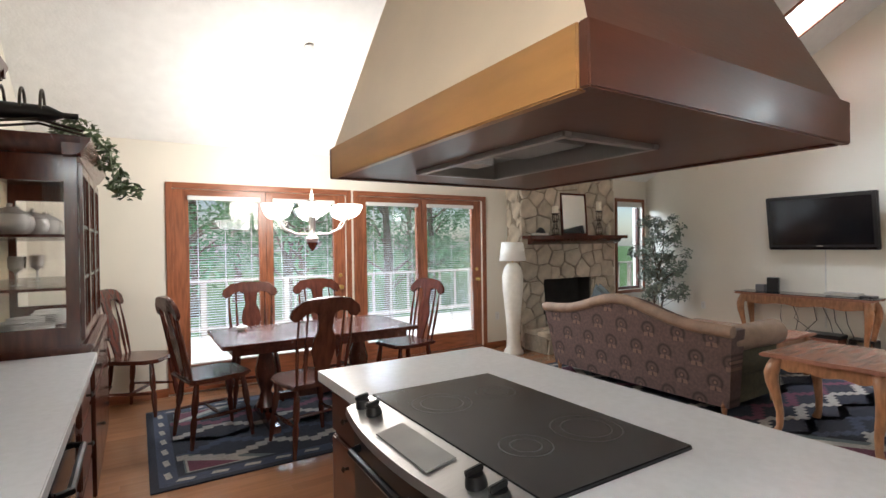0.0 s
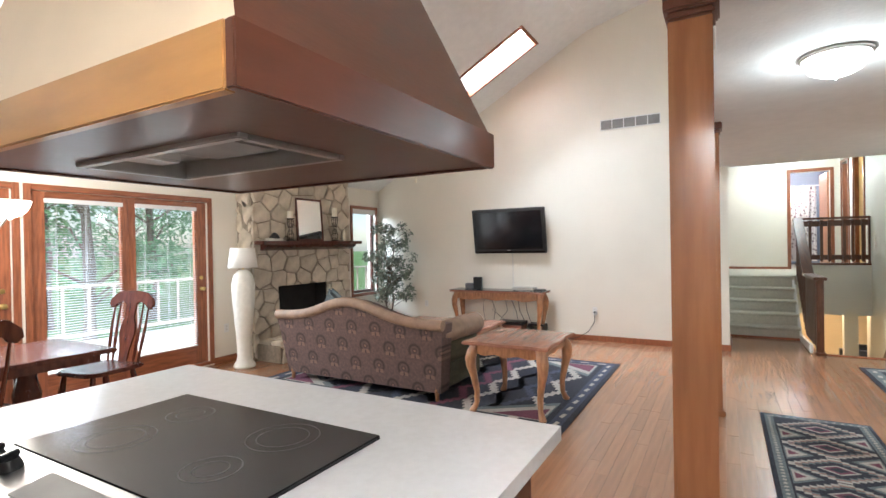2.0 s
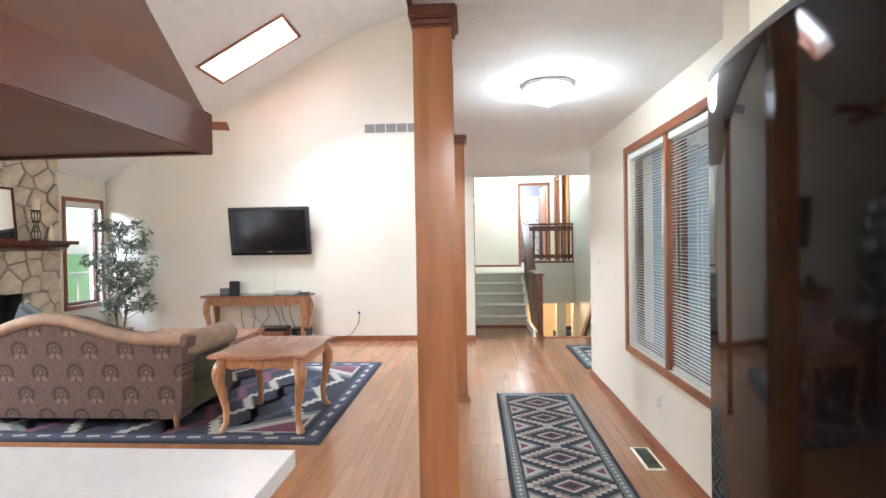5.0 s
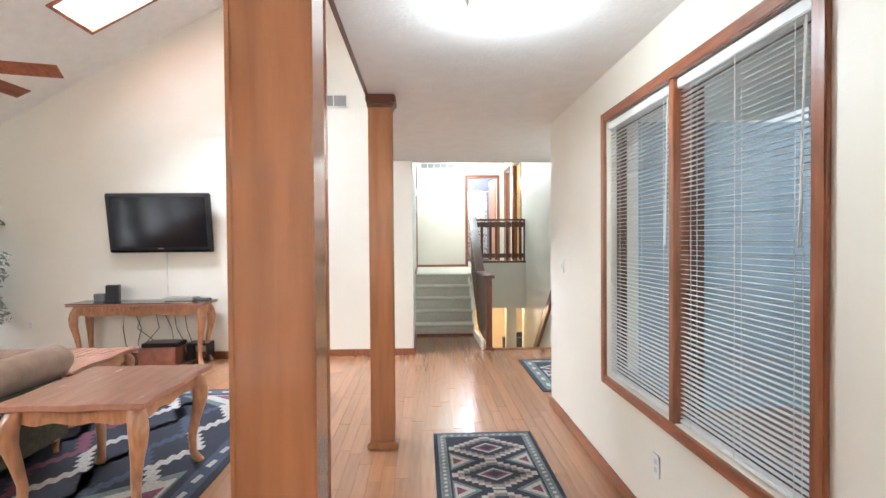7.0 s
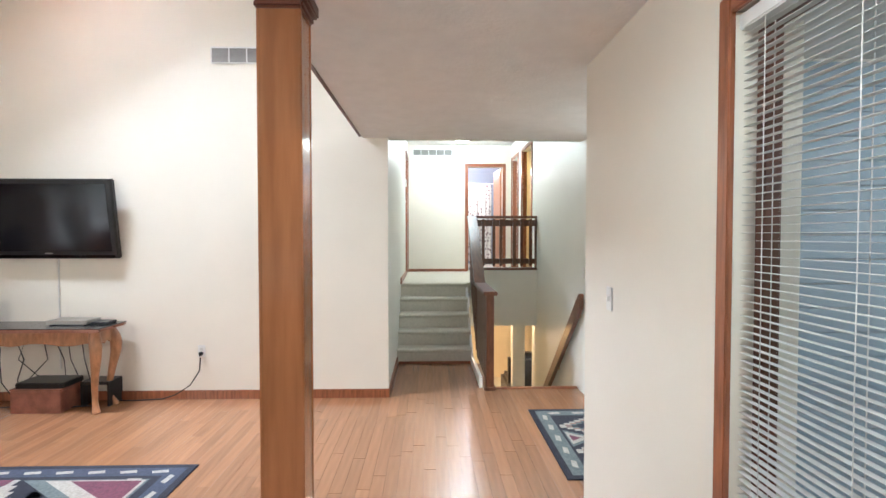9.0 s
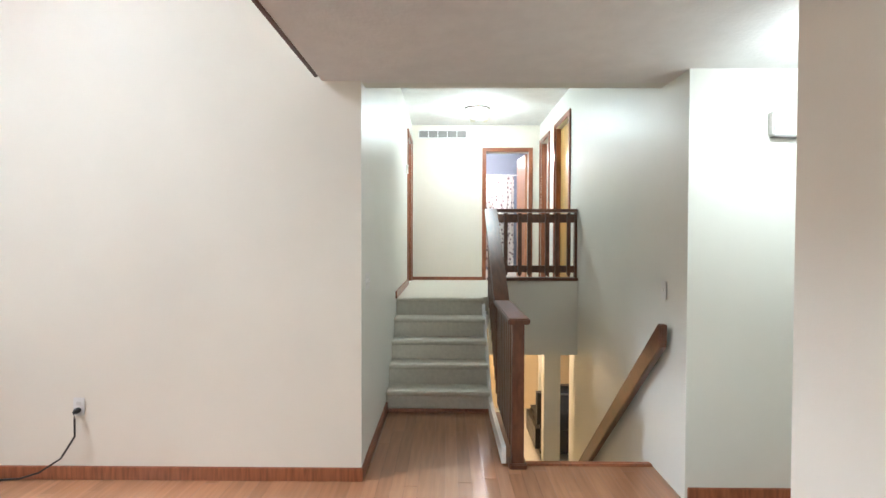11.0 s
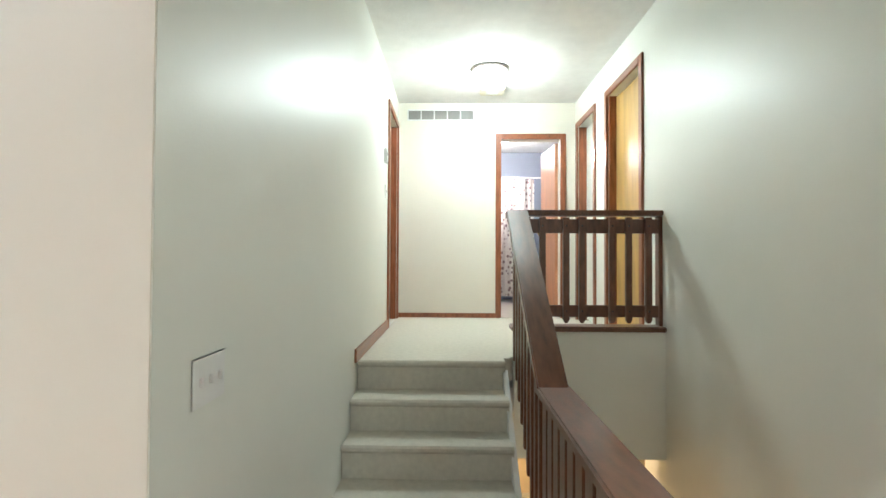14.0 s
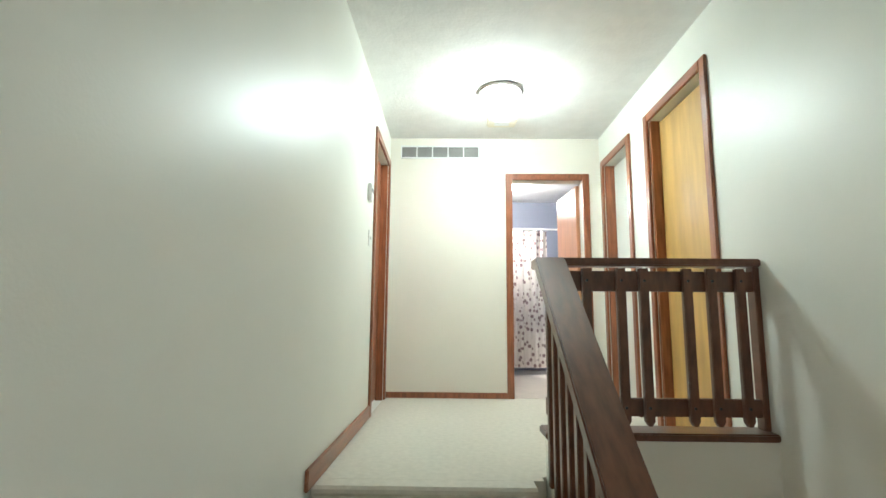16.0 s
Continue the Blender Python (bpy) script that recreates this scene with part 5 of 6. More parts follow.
# ---- dining set ----
def dining_chair(m):
    ob = thing("dining_chair", (0, 0, 0), "dark cherry dining chair with fiddle-back splat and turned legs", "chair", "dining chairs")
    seat = [(0.20, -0.21), (0.225, -0.05), (0.215, 0.14), (0.15, 0.22), (-0.15, 0.22), (-0.215, 0.14), (-0.225, -0.05), (-0.20, -0.21)]
    part("seat", prism(seat, 0.032, Matrix.Translation((0, 0, 0.43)), 0.01), "dark", ob)
    for sx in (-1, 1):
        for sy, top in ((-1, (0.15, -0.15)), (1, (0.15, 0.16))):
            pts = [(sx * (top[0] + 0.045 * q), top[1] + sy * 0.05 * q, 0.43 * (1 - q)) for q in (0, 0.15, 0.3, 0.45, 0.5, 0.6, 0.8, 1)]
            part("leg", tube(pts, [0.016, 0.02, 0.024, 0.021, 0.014, 0.022, 0.017, 0.012], 8), "dark", ob)
        part("stretcher", tube([(sx * 0.172, -0.18, 0.19), (sx * 0.175, 0, 0.19), (sx * 0.172, 0.185, 0.19)], [0.008, 0.014, 0.008], 8), "dark", ob)
    part("cross_stretcher", tube([(-0.17, 0.0, 0.19), (0, 0, 0.19), (0.17, 0, 0.19)], [0.008, 0.014, 0.008], 8), "dark", ob)
    lean = Matrix.Translation((0, -0.185, 0.46)) @ pose(0, 0, 0, 12)
    crest = [(-0.235, 0.50), (-0.245, 0.455), (-0.215, 0.425), (-0.17, 0.44), (-0.15, 0.475), (-0.09, 0.488), (-0.06, 0.46), (0.06, 0.46), (0.09, 0.488), (0.15, 0.475), (0.17, 0.44), (0.215, 0.425),
             (0.245, 0.455), (0.235, 0.50), (0.17, 0.555), (0.08, 0.57), (0, 0.572), (-0.08, 0.57), (-0.17, 0.555)]
    part("crest_rail", prism(crest, 0.026, lean @ Matrix.Translation((0, 0.013, 0)) @ XZ, 0.006), "dark", ob)
    splat = [(-0.045, 0), (-0.05, 0.1), (-0.085, 0.22), (-0.075, 0.30), (-0.045, 0.36), (-0.06, 0.465), (0.06, 0.465), (0.045, 0.36), (0.075, 0.30), (0.085, 0.22), (0.05, 0.1), (0.045, 0)]
    part("splat", prism(splat, 0.014, lean @ Matrix.Translation((0, 0.007, 0)) @ XZ, 0.003), "dark", ob)
    for u in (-0.185, -0.125, 0.125, 0.185):
        bm = tube([(u * 0.9, 0, 0), (u * 0.95, 0, 0.15), (u, 0, 0.3), (u, 0, 0.475)], [0.008, 0.013, 0.010, 0.007], 8)
        bmesh.ops.transform(bm, matrix=lean, verts=bm.verts)
        part("spindle", bm, "dark", ob)
    ob.matrix_world = m @ Matrix.Scale(1.1, 4)
    return ob


RUG = 0.012
c0 = dining_chair(pose(1.50, 4.22, RUG, 0, 0, 8))
for x, y, rz, z in ((0.90, 4.80, -78, RUG), (1.38, 5.60, 176, RUG), (2.12, 5.60, 184, RUG), (2.72, 5.02, 100, RUG)):
    copy_thing(c0, pose(x, y, z, 0, 0, rz))
ch6 = copy_thing(c0, pose(0.43, 5.84, 0, 0, 0, -119))
tagged(ch6, "dark cherry dining chair standing against the wall by the hutch")
dt = thing("dining_table", (1.75, 4.9, RUG), "dark cherry dining table on a trestle pedestal", "table")
part("tabletop", box(-0.82, 0.82, -0.46, 0.46, 0.715, 0.75, 0.008), "dark", dt)
part("apron", box(-0.74, 0.74, -0.38, 0.38, 0.65, 0.714, 0.004), "dark", dt)
for s in (-0.42, 0.42):
    part("pedestal", lathe([(0.06, 0.08), (0.085, 0.13), (0.06, 0.2), (0.045, 0.26), (0.08, 0.36), (0.09, 0.44), (0.06, 0.56), (0.075, 0.65)], 18, Matrix.Translation((s, 0, 0))), "dark", dt)
    part("foot", prism([(-0.36, 0), (-0.34, 0.05), (-0.2, 0.07), (-0.08, 0.13), (0.08, 0.13), (0.2, 0.07), (0.34, 0.05), (0.36, 0)], 0.08, Matrix.Translation((s - 0.04, 0, 0)) @ YZ, 0.008), "dark", dt)
part("stretcher", box(-0.42, 0.42, -0.03, 0.03, 0.16, 0.22, 0.006), "dark", dt)
tc = thing("napkin_ball", (1.18, 5.12, RUG + 0.751), "small white ceramic dish on the dining table", "dish")
part("bowl", lathe([(0.02, 0), (0.045, 0.015), (0.05, 0.035), (0.03, 0.045), (0.002, 0.048)], 14), "china", tc)


# ---- rugs ----
def rug(name, cx, cy, lx, ly, label, main="navy", seed=1):
    """Southwestern rug along x: border bands, stepped diamonds and triangles, each woven patch a thin raised piece."""
    ob = thing(name, (cx, cy, 0), label, "rug", "southwestern rugs")
    part("ground", box(-lx / 2, lx / 2, -ly / 2, ly / 2, 0, 0.009, 0.003), main, ob)
    bms = {k: bmesh.new() for k in ("rugg", "rugw", "rugr", "rugt", "navy", "rugb")}
    lev = {"rugg": 0.0104, "rugb": 0.0106, "navy": 0.0122, "rugw": 0.0110, "rugr": 0.0114, "rugt": 0.0118}

    def quad(c, pts, up=0.0):
        bm = bms[c]
        vs = [bm.verts.new((x, y, lev[c] + up)) for x, y in pts]
        if len(vs) > 2:
            bm.faces.new(vs)

    b = 0.055 if min(lx, ly) < 1 else 0.10
    hx, hy = lx / 2, ly / 2
    quad("rugb" if ly > 1.5 else "rugg", [(-hx + b * 0.5, -hy + b * 0.5), (hx - b * 0.5, -hy + b * 0.5), (hx - b * 0.5, hy - b * 0.5), (-hx + b * 0.5, hy - b * 0.5)], -0.0010)
    quad("navy", [(-hx + b * 1.6, -hy + b * 1.6), (hx - b * 1.6, -hy + b * 1.6), (hx - b * 1.6, hy - b * 1.6), (-hx + b * 1.6, hy - b * 1.6)], -0.0022)
    step = b * 0.9 if min(lx, ly) < 1 else 0.2
    n = int((lx - 2 * b) / step)
    for k in range(n):
        x = -hx + b + (k + 0.5) * (lx - 2 * b) / n
        for s in (-1, 1):
            y = s * (hy - b * 1.05)
            quad("rugw", [(x - step * 0.3, y - b * 0.12), (x + step * 0.2, y - b * 0.25), (x + step * 0.3, y + b * 0.1), (x - step * 0.2, y + b * 0.25)])
    n = int((ly - 2 * b) / step)
    for k in range(n):
        y = -hy + b + (k + 0.5) * (ly - 2 * b) / n
        for s in (-1, 1):
            x = s * (hx - b * 1.05)
            quad("rugw", [(x - b * 0.12, y - step * 0.3), (x - b * 0.25, y + step * 0.2), (x + b * 0.1, y + step * 0.3), (x + b * 0.25, y - step * 0.2)])
    ix, iy = hx - b * 1.7, hy - b * 1.7
    if ly < 1.2:
        nd = max(1, round(2 * ix / (iy * 1.35)))
        px = 2 * ix / nd
        for d_ in range(nd):
            x0 = -ix + (d_ + 0.5) * px
            # toothed diamond outline
            for f, c in ((0.97, "rugw"),):
                for sx in (-1, 1):
                    for sy in (-1, 1):
                        for k in range(7):
                            t0, t1 = k / 7, (k + 1) / 7
                            xa, xb = x0 + sx * px * 0.5 * f * (1 - t0), x0 + sx * px * 0.5 * f * (1 - t1)
                            ya, yb = sy * iy * f * t0, sy * iy * f * t1
                            for c2, o0, o1, up in ((c, 0.0, 0.075, 0.0), ("rugt", 0.075, 0.12, 0.0), ("rugg", 0.12, 0.17, 0.0004)):
                                e0, e1 = max(abs(xa - x0) - o0 * px, 0), max(abs(xa - x0) - o1 * px, 0)
                                if e0 > 0:
                                    quad(c2, [(x0 + sx * e0, ya), (x0 + sx * e0, yb), (x0 + sx * e1, yb), (x0 + sx * e1, ya)], up)
            for f, c in ((0.42, "rugw"), (0.33, "rugr"), (0.2, "navy"), (0.12, "rugt")):
                quad(c, [(x0 - px * 0.5 * f, 0), (x0, -iy * f), (x0 + px * 0.5 * f, 0), (x0, iy * f)], 0.0004 if f < 0.25 else 0)
            xm = x0 + px / 2
            for sy in (-1, 1):
                for f, c in ((1.0, "rugg"), (0.74, "rugw"), (0.36, "rugr")):
                    w = px * 0.34 * f
                    y1, y0 = sy * iy * (0.98 - 0.12 * (1 - f)), sy * iy * (0.98 - 0.12 * (1 - f) - 0.62 * f)
                    if xm + w < ix:
                        quad(c, [(xm - w, y1), (xm + w, y1), (xm, y0)], 0.0006 if c == "rugg" else 0.0004)
    else:
        # large figure: stepped zigzag bands across the field, triangles at the corners
        cell = 0.075
        nb, nc = int(2 * iy / 0.2), int(2 * ix / cell)
        for j in range(nb):
            c = ("rugw", "rugb", "rugg", "rugw", "rugr", "rugg")[j % 6]
            for i in range(nc):
                zig = abs((i + 4 * (j % 2)) % 8 - 4)
                yb = -iy + 0.1 + j * 0.2 + zig * 0.04
                xb = -ix + i * cell
                if yb + 0.1 < iy:
                    quad(c, [(xb, yb), (xb + cell, yb), (xb + cell, yb + 0.09), (xb, yb + 0.09)], -0.0004)
        for sx in (-1, 1):
            for sy in (-1, 1):
                for f, c in ((1.0, "rugg"), (0.8, "rugw"), (0.56, "rugr")):
                    off = 0.05 * (1 - f)
                    x1, y1 = sx * ix * (0.97 - off), sy * iy * (0.97 - off)
                    quad(c, [(x1, y1), (x1 - sx * ix * 0.5 * f, y1), (x1, y1 - sy * iy * 0.5 * f)], (1 - f) * 0.001)
    for c, bm in bms.items():
        if len(bm.faces):
            part("woven_figure", bm, c, ob, smooth=False)["kind"] = "stuff"
        else:
            bm.free()
    return ob


rug("dining_rug", 1.78, 4.85, 2.65, 1.75, "navy and rust southwestern rug under the dining table", "navy")
rug("living_rug", 5.57, 3.28, 2.54, 3.5, "navy, cream and plum southwestern rug under the sofa", "navy")
rug("runner_rug", 4.30, -0.21, 2.55, 0.74, "long grey and navy southwestern runner with diamonds", "navy")
rug("entry_mat", 7.2, -1.45, 1.28, 1.06, "grey and navy southwestern entry mat", "navy")


# ---- living room ----
so = thing("sofa", (4.57, 3.76, RUG), "camelback sofa in brown patterned upholstery with rolled arms", "sofa")
n = 40
top = []
for k in range(n + 1):
    u = -1.08 + 2.16 * k / n
    top.append((u, 0.725 + 0.225 * math.exp(-(u - 0.02) ** 2 / 0.26) - 0.02 * math.cos(u * 2.9)))
outline = [(-1.0, 0.08), (1.0, 0.08)] + [(a, b) for a, b in reversed(top)]
bm = prism(outline, 0.16, YZ, 0.0)
for v in bm.verts:
    v.co.x -= 0.10 * max(0, (v.co.z - 0.15)) / 0.6 * (1 if v.co.x < 0.08 else 0.6)
bk = part("backrest", bm, "damask", so, "patterned brown backrest", smooth=True)
roll = [(0.02 - 0.10 * (b - 0.15) / 0.6, a, b - 0.01) for a, b in top]
part("back_roll", tube(roll, 0.052, 10), "fabric", so, "tan rolled top edge")
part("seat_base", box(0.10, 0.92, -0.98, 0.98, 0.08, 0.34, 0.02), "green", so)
for k in range(3):
    part("seat_cushion", box(0.14, 0.90, -0.86 + 0.575 * k, -0.29 + 0.575 * k, 0.34, 0.50, 0.05), "fabric", so)
for s in (-1, 1):
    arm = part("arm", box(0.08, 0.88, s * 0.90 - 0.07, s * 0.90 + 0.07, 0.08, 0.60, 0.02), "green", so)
    part("arm_roll", tube([(-0.06, s * 0.965, 0.64), (0.0, s * 0.965, 0.645), (0.8, s * 0.975, 0.645), (0.86, s * 0.975, 0.64)], [0.07, 0.105, 0.115, 0.085], 16), "fabric", arm, "tan rolled arm")
for x in (0.02, 0.82):
    for s in (-0.95, 0.95):
        part("foot", tube([(x, s, 0.16), (x - 0.005, s, 0.08), (x, s, 0)], [0.032, 0.026, 0.018], 10), "table", so)
tp = thing("throw_pillow", (4.93, 4.35, 0.78), "grey throw pillow leaning on the sofa back", "pillow", rz=-8)
bm = box(-0.05, 0.05, -0.2, 0.2, -0.2, 0.2, 0.045, pose(0, 0, 0, 38, -14, 0))
part("cover", bm, "rugg", tp)


def cabriole(bm_top, x, y, h, sx, sy):
    """A bowed leg: level rings from the square knee down to the pad foot."""
    keys = ((0, -0.006, 0.042), (0.1, 0.016, 0.049), (0.2, 0.028, 0.050), (0.32, 0.026, 0.044), (0.5, 0.006, 0.033), (0.7, -0.012, 0.026), (0.87, -0.010, 0.023), (0.94, 0.006, 0.029), (0.98, 0.016, 0.034), (1, 0.016, 0.028))
    bm = bmesh.new()
    rings = []
    for (q0, o0, r0), (q1, o1, r1) in zip(keys, keys[1:] + (keys[-1],)):
        for f in (0.0, 0.5) if q0 < q1 else (0.0,):
            e = f * f * (3 - 2 * f)
            q, off, r = q0 + (q1 - q0) * f, o0 + (o1 - o0) * e, r0 + (r1 - r0) * e
            rings.append([bm.verts.new((x + sx * off + r * math.cos(math.pi * k / 6), y + sy * off + r * math.sin(math.pi * k / 6), bm_top * (1 - q))) for k in range(12)])
    for a, b in zip(rings, rings[1:]):
        for k in range(12):
            bm.faces.new((a[k], a[(k + 1) % 12], b[(k + 1) % 12], b[k]))
    bm.faces.new(rings[0]), bm.faces.new(rings[-1])
    return bm


def cab_table(name, cx, cy, lx, ly, h, label, rz=0, deep=0.075):
    ob = thing(name, (cx, cy, RUG), label, "table", "pecan living room tables", rz)
    hx, hy = lx / 2, ly / 2
    pts = []
    for ax, ay, bx, by in ((-1, -1, 1, -1), (1, -1, 1, 1), (1, 1, -1, 1), (-1, 1, -1, -1)):
        for k in range(12):
            t = k / 12
            x, y = ax + (bx - ax) * t, ay + (by - ay) * t
            w = 1 - 0.045 * (1 - math.cos(4 * math.pi * t)) / 2 + (0.012 if k == 0 else 0)
            pts.append((x * hx * (w if ax == bx else 1), y * hy * (w if ay == by else 1)))
    part("tabletop", prism(pts, 0.03, Matrix.Translation((0, 0, h - 0.03)), 0.008), "tabtop", ob)
    for ax, sgn in (("y", -1), ("y", 1), ("x", -1), ("x", 1)):
        L = (lx if ax == "y" else ly) - 0.16
        o = [(-L / 2, 0)] + [(-L / 2 + L * k / 16, -deep - 0.3 * deep * math.sin(3 * math.pi * k / 16) ** 2) for k in range(17)] + [(L / 2, 0)]
        m = Matrix.Translation((0, sgn * (hy - 0.075) + 0.009, h - 0.031)) @ XZ if ax == "y" else Matrix.Translation((sgn * (hx - 0.075) - 0.009, 0, h - 0.031)) @ YZ
        part("apron", prism(o, 0.018, m, 0.003), "table", ob)
    for sx in (-1, 1):
        for sy in (-1, 1):
            part("leg", cabriole(h - 0.03, sx * (hx - 0.085), sy * (hy - 0.085), h, sx, sy), "table", ob)
    return ob


cab_table("end_table", 4.84, 2.06, 0.84, 0.78, 0.63, "pecan wooden end table with scalloped top and cabriole legs")
cab_table("coffee_table", 6.25, 3.65, 0.9, 1.36, 0.46, "pecan wooden coffee table with scalloped top and cabriole legs")
ct2 = cab_table("console_table", 7.99, 3.62, 0.40, 1.60, 0.755, "carved pecan console table with glass top under the television", deep=0.1)
ct2.location[2] = 0
tagged(ct2, category="table")
part("glass_top", box(-0.2, 0.2, -0.81, 0.81, 0.756, 0.762, 0.002), "blackglass", ct2, "thin dark glass sheet")
for k in (-0.25, 0.0, 0.25):
    part("carving", lathe([(0.002, 0.0), (0.03, 0.004), (0.045, 0.014), (0.02, 0.02), (0.002, 0.022)], 8, Matrix.Translation((-0.118, k, 0.70)) @ pose(0, 0, 0, 0, -90)), "table", ct2)

tv = thing("television", (TVX - 0.05, 3.50, 1.72), "black flat-screen television on a tilted wall mount", "television")
tm = pose(-0.03, 0, 0, 0, -8, 0)
part("body", box(-0.03, 0.03, -0.63, 0.63, -0.37, 0.37, 0.01, tm), "black", tv)
part("screen", box(-0.034, -0.029, -0.575, 0.575, -0.30, 0.325, 0, tm), "screen", tv, "dark glossy screen", smooth=False)
part("speaker_bar", box(-0.036, -0.03, -0.60, 0.60, -0.362, -0.335, 0.002, tm), "fridge", tv)
part("logo", box(-0.038, -0.036, -0.035, 0.035, -0.322, -0.312, 0, tm), "nickel", tv)
part("wall_mount", box(0.0, 0.049, -0.2, 0.2, -0.15, 0.15, 0.004), "black", tv)
part("cord", tube([(0.042, -0.04, -0.36), (0.042, -0.04, -1.42)], 0.007, 6), "cord", tv, "white hanging cord")
sp = thing("speaker", (8.05, 4.02, 0.762), "small black desktop speaker on the console table", "speaker", rz=15)
part("body", box(-0.05, 0.05, -0.07, 0.07, 0, 0.2, 0.006), "black", sp)
part("grille", box(-0.054, -0.05, -0.06, 0.06, 0.02, 0.19, 0.002), "black", sp)
rt = thing("router_box", (8.1, 4.2, 0.762), "small grey box on the console table", "box")
part("body", box(-0.05, 0.05, -0.06, 0.06, 0, 0.09, 0.006), "fridgeg", rt)
dv = thing("media_player", (8.05, 3.2, 0.762), "flat silver media player on the console table", "media player")
part("body", box(-0.1, 0.1, -0.18, 0.18, 0.008, 0.045, 0.005), "nickel", dv)
for s in (-0.15, 0.15):
    part("foot", box(-0.08, 0.08, s - 0.01, s + 0.01, 0, 0.008), "black", dv)
dv = thing("game_pad_case", (8.08, 2.98, 0.762), "thin black flat case on the console table", "case")
part("body", box(-0.08, 0.08, -0.1, 0.1, 0, 0.02, 0.005), "black", dv)
bx = thing("storage_box", (8.0, 3.42, 0), "reddish wooden box with cables and a black device", "box")
part("body", box(-0.13, 0.13, -0.22, 0.22, 0, 0.2, 0.006), "basket", bx)
part("rim", box(-0.135, 0.135, -0.225, 0.225, 0.2, 0.215, 0.004), "basket", bx)
bx2 = thing("amplifier", (8.02, 3.4, 0.215), "flat black audio device on the wooden box", "amplifier")
part("body", box(-0.13, 0.13, -0.21, 0.21, 0, 0.05, 0.006), "black", bx2)
sub = thing("black_stand", (8.14, 3.02, 0), "small black open stand under the console table", "stand")
for y in (-0.12, 0.12):
    part("leg", box(-0.1, 0.1, y - 0.01, y + 0.01, 0, 0.22, 0.003), "black", sub)
part("shelf", box(-0.1, 0.1, -0.13, 0.13, 0.2, 0.23, 0.004), "black", sub)
rr = random.Random(7)
for k in range(7):
    y = 3.25 + 0.12 * k
    cbl = thing("loose_cable", (0, 0, 0), "tangled black cable behind the console table", "cable", "cables")
    part("cable", tube([(8.2, y, 0.7 - 0.05 * (k % 3)), (8.2, y + rr.uniform(-0.1, 0.1), 0.4), (8.12, y + rr.uniform(-0.2, 0.2), 0.15 + rr.uniform(0, 0.1)), (8.05, y + rr.uniform(-0.3, 0.3), 0.012), (7.98, y + rr.uniform(-0.3, 0.3), 0.012)], 0.005, 6), "black", cbl)


def plate(name, at, rz, label, kind="outlet", rx=0):
    ob = thing(name, at, label, kind, rz=rz)
    w = 0.036 if kind != "triple" else 0.08
    part("cover", box(-w, w, -0.006, 0, -0.058, 0.058, 0.003), "white", ob)
    if kind == "outlet":
        for z in (-0.02, 0.02):
            part("socket", box(-0.014, 0.014, -0.008, -0.006, z - 0.013, z + 0.013, 0.002), "china", ob)
    else:
        for u in (0,) if kind != "triple" else (-0.045, 0, 0.045):
            part("toggle", box(u - 0.005, u + 0.005, -0.016, -0.006, -0.01, 0.012, 0.002), "white", ob)
    return ob


o1 = plate("wall_outlet", (TVX, 2.14, 0.46), -90, "white wall outlet with a black plug")
cbl = thing("power_cord", (0, 0, 0), "black power cord from the outlet along the baseboard", "cord")
part("plug", lathe([(0.018, 0), (0.018, 0.025), (0.008, 0.035), (0.006, 0.045)], 10, Matrix.Translation((TVX - 0.008, 2.14, 0.44)) @ pose(0, 0, 0, 0, -90)), "black", cbl)
part("cord", tube([(TVX - 0.05, 2.14, 0.44), (TVX - 0.055, 2.13, 0.40), (TVX - 0.03, 2.15, 0.28), (TVX - 0.03, 2.24, 0.14), (TVX - 0.03, 2.38, 0.05), (TVX - 0.03, 2.5, 0.012), (TVX - 0.06, 2.75, 0.008), (TVX - 0.04, 3.0, 0.008)], 0.006, 6), "black", cbl)
plate("wall_outlet", (TVX, 5.15, 0.45), -90, "white wall outlet low on the cream wall")
plate("wall_outlet", (4.83, BACK, 0.45), 0, "white wall outlet beside the patio door")
plate("wall_outlet", (4.2, SOUTH, 0.36), 180, "white wall outlet below the wide window")
tagged(plate("light_switch", (5.82, SOUTH, 1.26), 180, "white light switch plate", "switch"), category="light switch")
tagged(plate("light_switch", (8.32, ST_S, 1.2), 180, "white light switch plate on the stairwell wall", "switch"), category="light switch")
tagged(plate("light_switch", (8.47, ST_N, 1.24), 0, "white triple light switch plate on the stair wall", "triple"), category="light switch")
tagged(plate("light_switch", (11.62, ST_N, 2.12), 0, "white light switch plate beside a landing door", "switch"), category="light switch")
th = thing("thermostat", (11.55, ST_N, 2.42), "small white thermostat on the landing wall", "thermostat")
part("body", box(-0.045, 0.045, -0.028, 0, -0.06, 0.06, 0.006), "white", th)
part("dial", box(-0.03, 0.03, -0.031, -0.028, 0.0, 0.03, 0.002), "fridgeg", th)
dc = thing("door_chime", (8.02, -2.12, 2.18), "white door chime box on the entry wall", "door chime")
part("cover", box(-0.05, 0, -0.11, 0.11, -0.07, 0.07, 0.008), "white", dc)
part("base_strip", box(-0.052, 0, -0.1, 0.1, -0.078, -0.07, 0.002), "ventd", dc)


